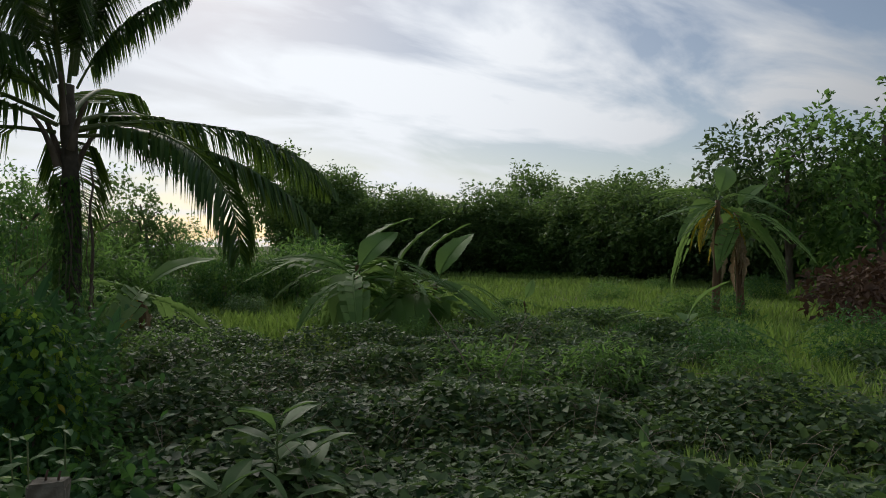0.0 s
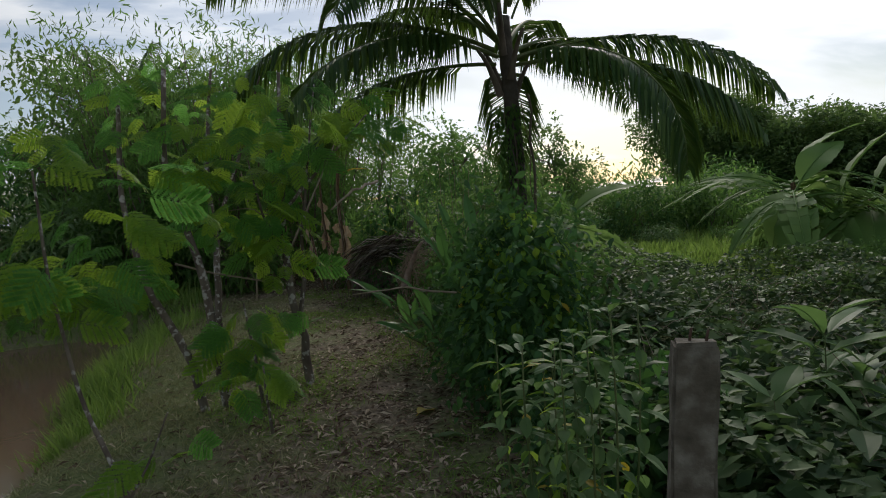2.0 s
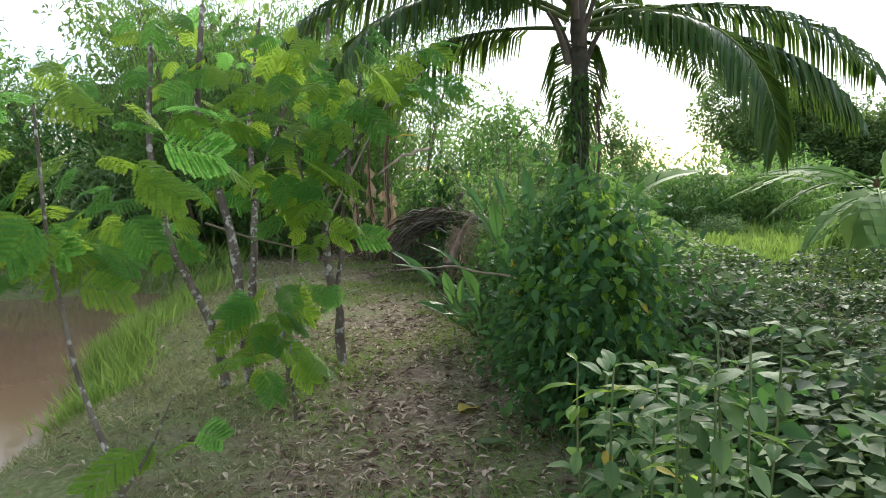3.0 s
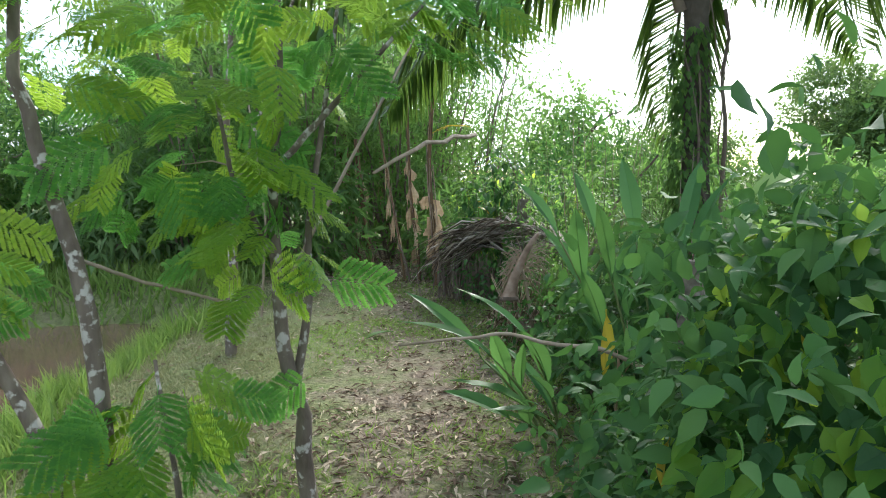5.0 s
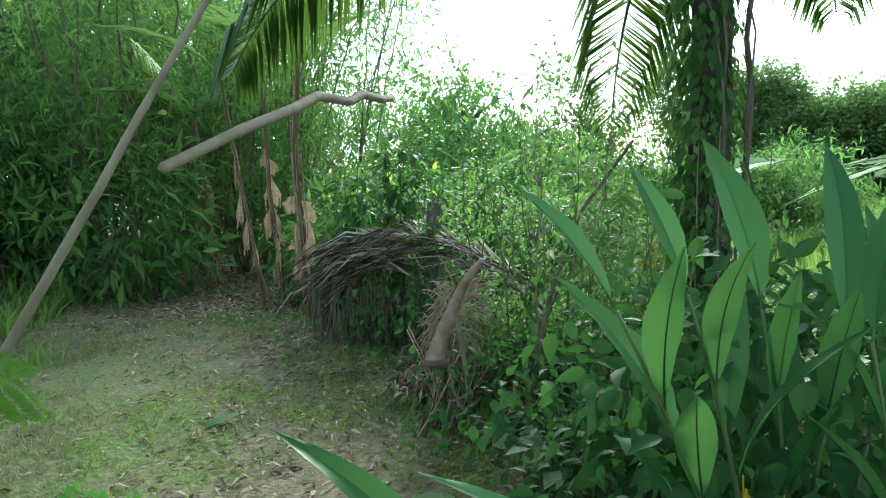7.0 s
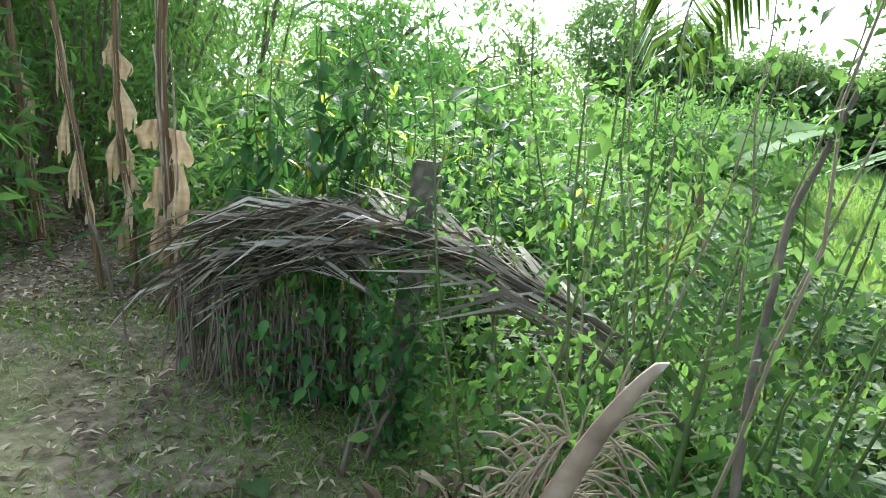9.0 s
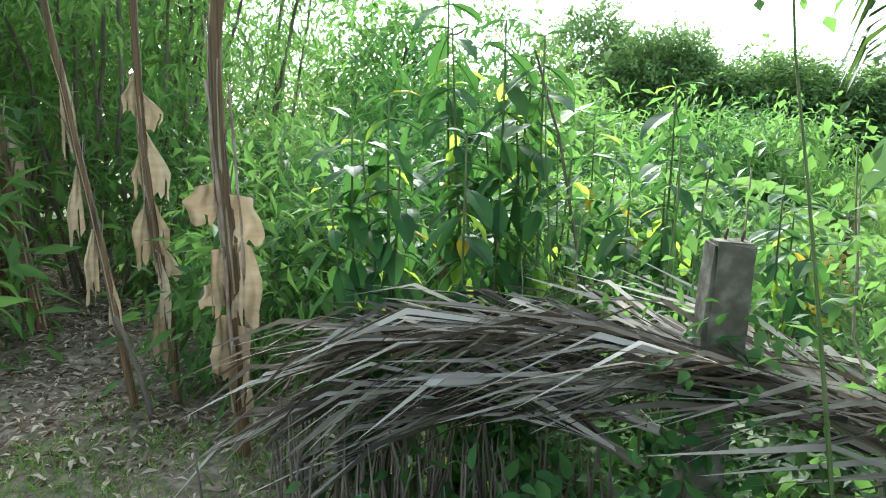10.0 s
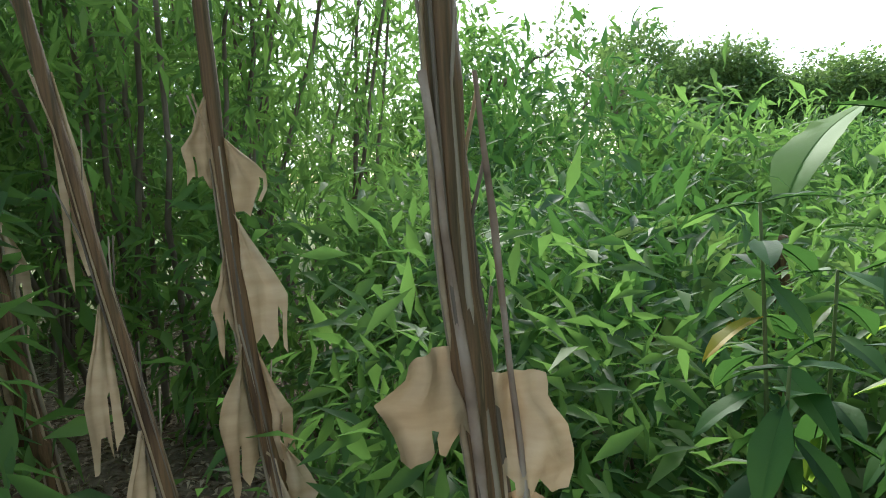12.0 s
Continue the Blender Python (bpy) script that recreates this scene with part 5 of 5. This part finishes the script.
def bamboo(at, n, g):
    ob = thing("bamboo_clump", "dense clump of bamboo with drooping fine leaves", "bamboo", at, "bamboo clumps")
    place, way = [], []
    for k in range(n):
        a = g.random() * 360
        foot = azimuth(a) * 0.7 * g.random() ** 0.5
        h = 3.6 + 1.6 * g.random()
        lean = azimuth(a + g.normal() * 40) * h * (0.1 + 0.28 * g.random())
        P = arc(foot, foot + lean + np.array([0, 0, h]), (0, 0, 0.3), 12, 0.02)
        part("culm", stem_mesh("culm", [tube(P, np.linspace(0.02, 0.006, 12) * (1 + 0.1 * (np.arange(12) % 2)), 6)], M_BARK), ob)
        for _ in range(42):
            q = P[g.integers(3, 12)] + g.normal(size=3) * np.array([0.35, 0.35, 0.25])
            place.append(q + g.normal(size=(9, 3)) * 0.13)
            way.append(unit(g.normal(size=(9, 3)) * 0.6 + np.array([0, 0, -0.7])))
    place, way = np.concatenate(place), np.concatenate(way)
    place[:, 2] = np.maximum(place[:, 2], 0.25)
    V, F = spread(LEAF * np.array([0.4, 1, 1]), LEAF_F, place, frames_of(way, unit(g.normal(size=way.shape))), 0.13 + 0.08 * g.random(len(place)))
    part("foliage", mesh("foliage", V, F, M_FOREST), ob)
    return ob


for k, (x, y) in enumerate(((-0.9, 17.3), (-2.4, 16.0), (-2.2, 19.6), (0.1, 18.6), (-3.6, 15.4))):
    bamboo((x, y, 0.0), 17, np.random.default_rng(300 + k))


# ---- groundcover, grass and litter ----
def stuff(name, V, F, mat, label, category):
    tagged(new(name, mesh(name, V, F, mat)), label, category, kind="stuff")


def cover_height(x, y):
    return 0.30 + 0.22 * np.sin(x * 1.7 + 0.6 * y) * np.sin(y * 1.3 - 0.4 * x) + 0.10 * np.sin(x * 3.9 + 1) * np.sin(y * 3.3)


def field_cover():
    g = np.random.default_rng(400)
    n = 260000
    r, a = 1.6 + 15.5 * g.random(n) ** 0.85, radians(-25) + radians(118) * g.random(n)
    x, y = r * np.cos(a), -0.3 + r * np.sin(a)
    clear = x > np.where(y < 12, 0.75 + 0.15 * np.sin(y * 2), 1.2)
    grassy = (np.sin(x * 0.9 + 1) + np.sin(y * 0.8 - x * 0.3) + (r - 12.5) * 0.5 + 2.2 * np.clip((38 - np.degrees(a)) / 14, 0, 1) * (r > 4.5)) > 1.0
    keep = clear & ~grassy & ~((np.abs(x - 3.0) < 0.3) & (np.abs(y - 1.2) < 0.3))
    x, y = x[keep], y[keep]
    h = np.maximum(cover_height(x, y), 0.05)
    z = land(x, y) + h * (0.25 + 0.85 * g.random(len(x)) ** 0.5)
    p = np.stack([x, y, z], -1)
    way = unit(np.stack([g.normal(size=len(x)), g.normal(size=len(x)), -0.15 + 0.35 * g.normal(size=len(x))], -1))
    up = unit(np.array([0, 0, 1.0]) + 0.35 * g.normal(size=way.shape))
    V, F = spread(CHEAP * np.array([1.25, 1, 1]), CHEAP_F, p, frames_of(way, up), 0.05 + 0.10 * g.random(len(x)) ** 2)
    stuff("groundcover", V, F, M_COVER, "knee-high tangle of green creeping leaves over the ground", "groundcover")
    m = 900
    x, y = 1.2 + 8 * g.random(m), 0.5 + 9 * g.random(m)
    tubes = []
    for i in range(m):
        b = np.array([x[i], y[i], land(x[i], y[i]) + max(cover_height(x[i], y[i]), 0.1) * 0.7])
        d = unit(g.normal(size=3) * np.array([1, 1, 0.5]))
        tubes.append(tube(arc(b, b + d * (0.25 + 0.4 * g.random()), (0, 0, 0.1), 5), [0.003, 0.003, 0.0025, 0.002, 0.001], 3, cap=False))
    V, F = pack(*tubes)
    stuff("dry_stalks", V, F, M_TWIG, "thin dry brown stalks in the groundcover", "stalks")


def grass_field():
    g = np.random.default_rng(401)
    n = 120000
    r, a = 4.2 + 36.8 * g.random(n) ** 1.25, radians(-8) + radians(98) * g.random(n)
    x, y = r * np.cos(a), r * np.sin(a)
    keep = (x > 2.0 + 0.03 * y) & (r < 40) & ((r > 11.5) | (np.degrees(a) < 34))
    x, y, r = x[keep], y[keep], r[keep]
    p = np.stack([x, y, land(x, y) - 0.02], -1)
    way = unit(np.stack([0.35 * g.normal(size=len(x)), 0.35 * g.normal(size=len(x)), np.ones(len(x))], -1))
    size = (0.22 + 0.22 * g.random(len(x))) * (0.8 + 0.25 * np.sin(x * 0.8) * np.sin(y * 0.7))
    sc = np.stack([size * (1.0 + r / 12), size, size], -1)
    V, F = spread(BLADE, BLADE_F, p, frames_of(way, unit(g.normal(size=way.shape) * np.array([1, 1, 0.1]))), sc)
    stuff("field_grass", V, F, M_GRASS, "long bright green grass of the open field", "grass")


def path_floor():
    g = np.random.default_rng(402)
    n = 80000
    x, y = -3.2 + 4.6 * g.random(n), 0.8 + 21 * g.random(n)
    dens = np.exp(-((x + 0.2) / 0.9) ** 2) * (0.35 + 0.65 * (np.abs(y - 5.5) < 3.2)) + 0.9 * np.exp(-((x + 0.9) / 1.3) ** 2) * (y > 13.2) + 0.08
    keep = (g.random(n) < dens) & (land(x, y) > -0.25)
    x, y = x[keep], y[keep]
    p = np.stack([x, y, land(x, y) + 0.008 + 0.01 * g.random(len(x))], -1)
    way = unit(np.stack([g.normal(size=len(x)), g.normal(size=len(x)), 0.12 * g.normal(size=len(x))], -1))
    V, F = spread(NARROW * np.array([1, 1, 1.4]), LEAF_F, p, frames_of(way, unit(np.array([0, 0, 1.0]) + 0.25 * g.normal(size=way.shape))), 0.03 + 0.08 * g.random(len(x)) ** 2)
    stuff("leaf_litter", V, F, M_LITTER, "fallen dry brown leaves and strips on the path", "leaf litter")
    n = 150000
    x, y = -3.3 + 4.7 * g.random(n), 0.8 + 17 * g.random(n)
    patch = np.sin(x * 2.3 + y * 0.7) + np.sin(y * 1.9 - x) + 0.8 * np.sin(x * 5 + 2) * np.sin(y * 4.4)
    walked = np.exp(-((x + 0.35) / 0.6) ** 2)
    keep = (patch * 0.4 + 0.85 - 0.45 * walked - 1.2 * (y > 13.6) > g.random(n)) & (land(x, y) > -0.3)
    x, y = x[keep], y[keep]
    p = np.stack([x, y, land(x, y) - 0.004], -1)
    way = unit(np.stack([0.8 * g.normal(size=len(x)), 0.8 * g.normal(size=len(x)), 0.7 + 0 * x], -1))
    west = x < -1.0 + 0.5 * np.sin(y * 1.7)
    for side, name, mat, label in ((~west, "short_grass", M_GRASS, "short green grass and weeds on the path"), (west, "dry_bank_grass", M_DRYGRASS, "short pale half-dry grass on the bank")):
        q = len(p[side])
        V, F = spread(BLADE * np.array([1.8, 1, 1]), BLADE_F, p[side], frames_of(way[side], unit(g.normal(size=(q, 3)))), 0.03 + 0.05 * g.random(q))
        stuff(name, V, F, mat, label, "grass")
    n = 5000
    y = 6.5 + 6 * g.random(n)
    x = -2.85 - 0.25 * np.sin(y * 0.8) + 0.22 * g.normal(size=n)
    p = np.stack([x, y, land(x, y) - 0.02], -1)
    way = unit(np.stack([0.4 * g.normal(size=n), 0.4 * g.normal(size=n), np.ones(n)], -1))
    V, F = spread(BLADE, BLADE_F, p, frames_of(way, unit(g.normal(size=way.shape))), 0.15 + 0.2 * g.random(n))
    stuff("pond_grass", V, F, M_GRASS, "tufts of long grass on the pond's edge", "grass")
    n = 7000
    x, y = -14 + 11.3 * g.random(n), 12.7 + 1.2 * g.random(n) + 2.5 * g.random(n) ** 2
    p = np.stack([x, y, land(x, y) - 0.02], -1)
    way = unit(np.stack([0.4 * g.normal(size=n), 0.4 * g.normal(size=n), np.ones(n)], -1))
    V, F = spread(BLADE * np.array([2, 1, 1]), BLADE_F, p, frames_of(way, unit(g.normal(size=way.shape))), 0.15 + 0.2 * g.random(n))
    stuff("bank_grass", V, F, M_GRASS, "rough grass on the far bank of the pond", "grass")


field_cover()
grass_field()
path_floor()
for k, (x, y, a, s) in enumerate(((0.0, 5.55, 60, 1.0), (0.25, 5.0, 150, 0.9), (0.1, 9.0, 20, 0.9), (-0.6, 10.4, 200, 0.8), (0.1, 11.0, 100, 0.9))):
    ob = thing("fallen_leaf", "large fallen yellow-green leaf lying on the path" if k == 0 else "fallen dry leaf lying on the path", "leaf", (x, y, 0.03))
    place_leaf(YELLOWS[0] if k == 0 else BROADS[0], ob, (0, 0, 0), azimuth(a, 4), (0, 0, 1), s * 1.6, "blade")
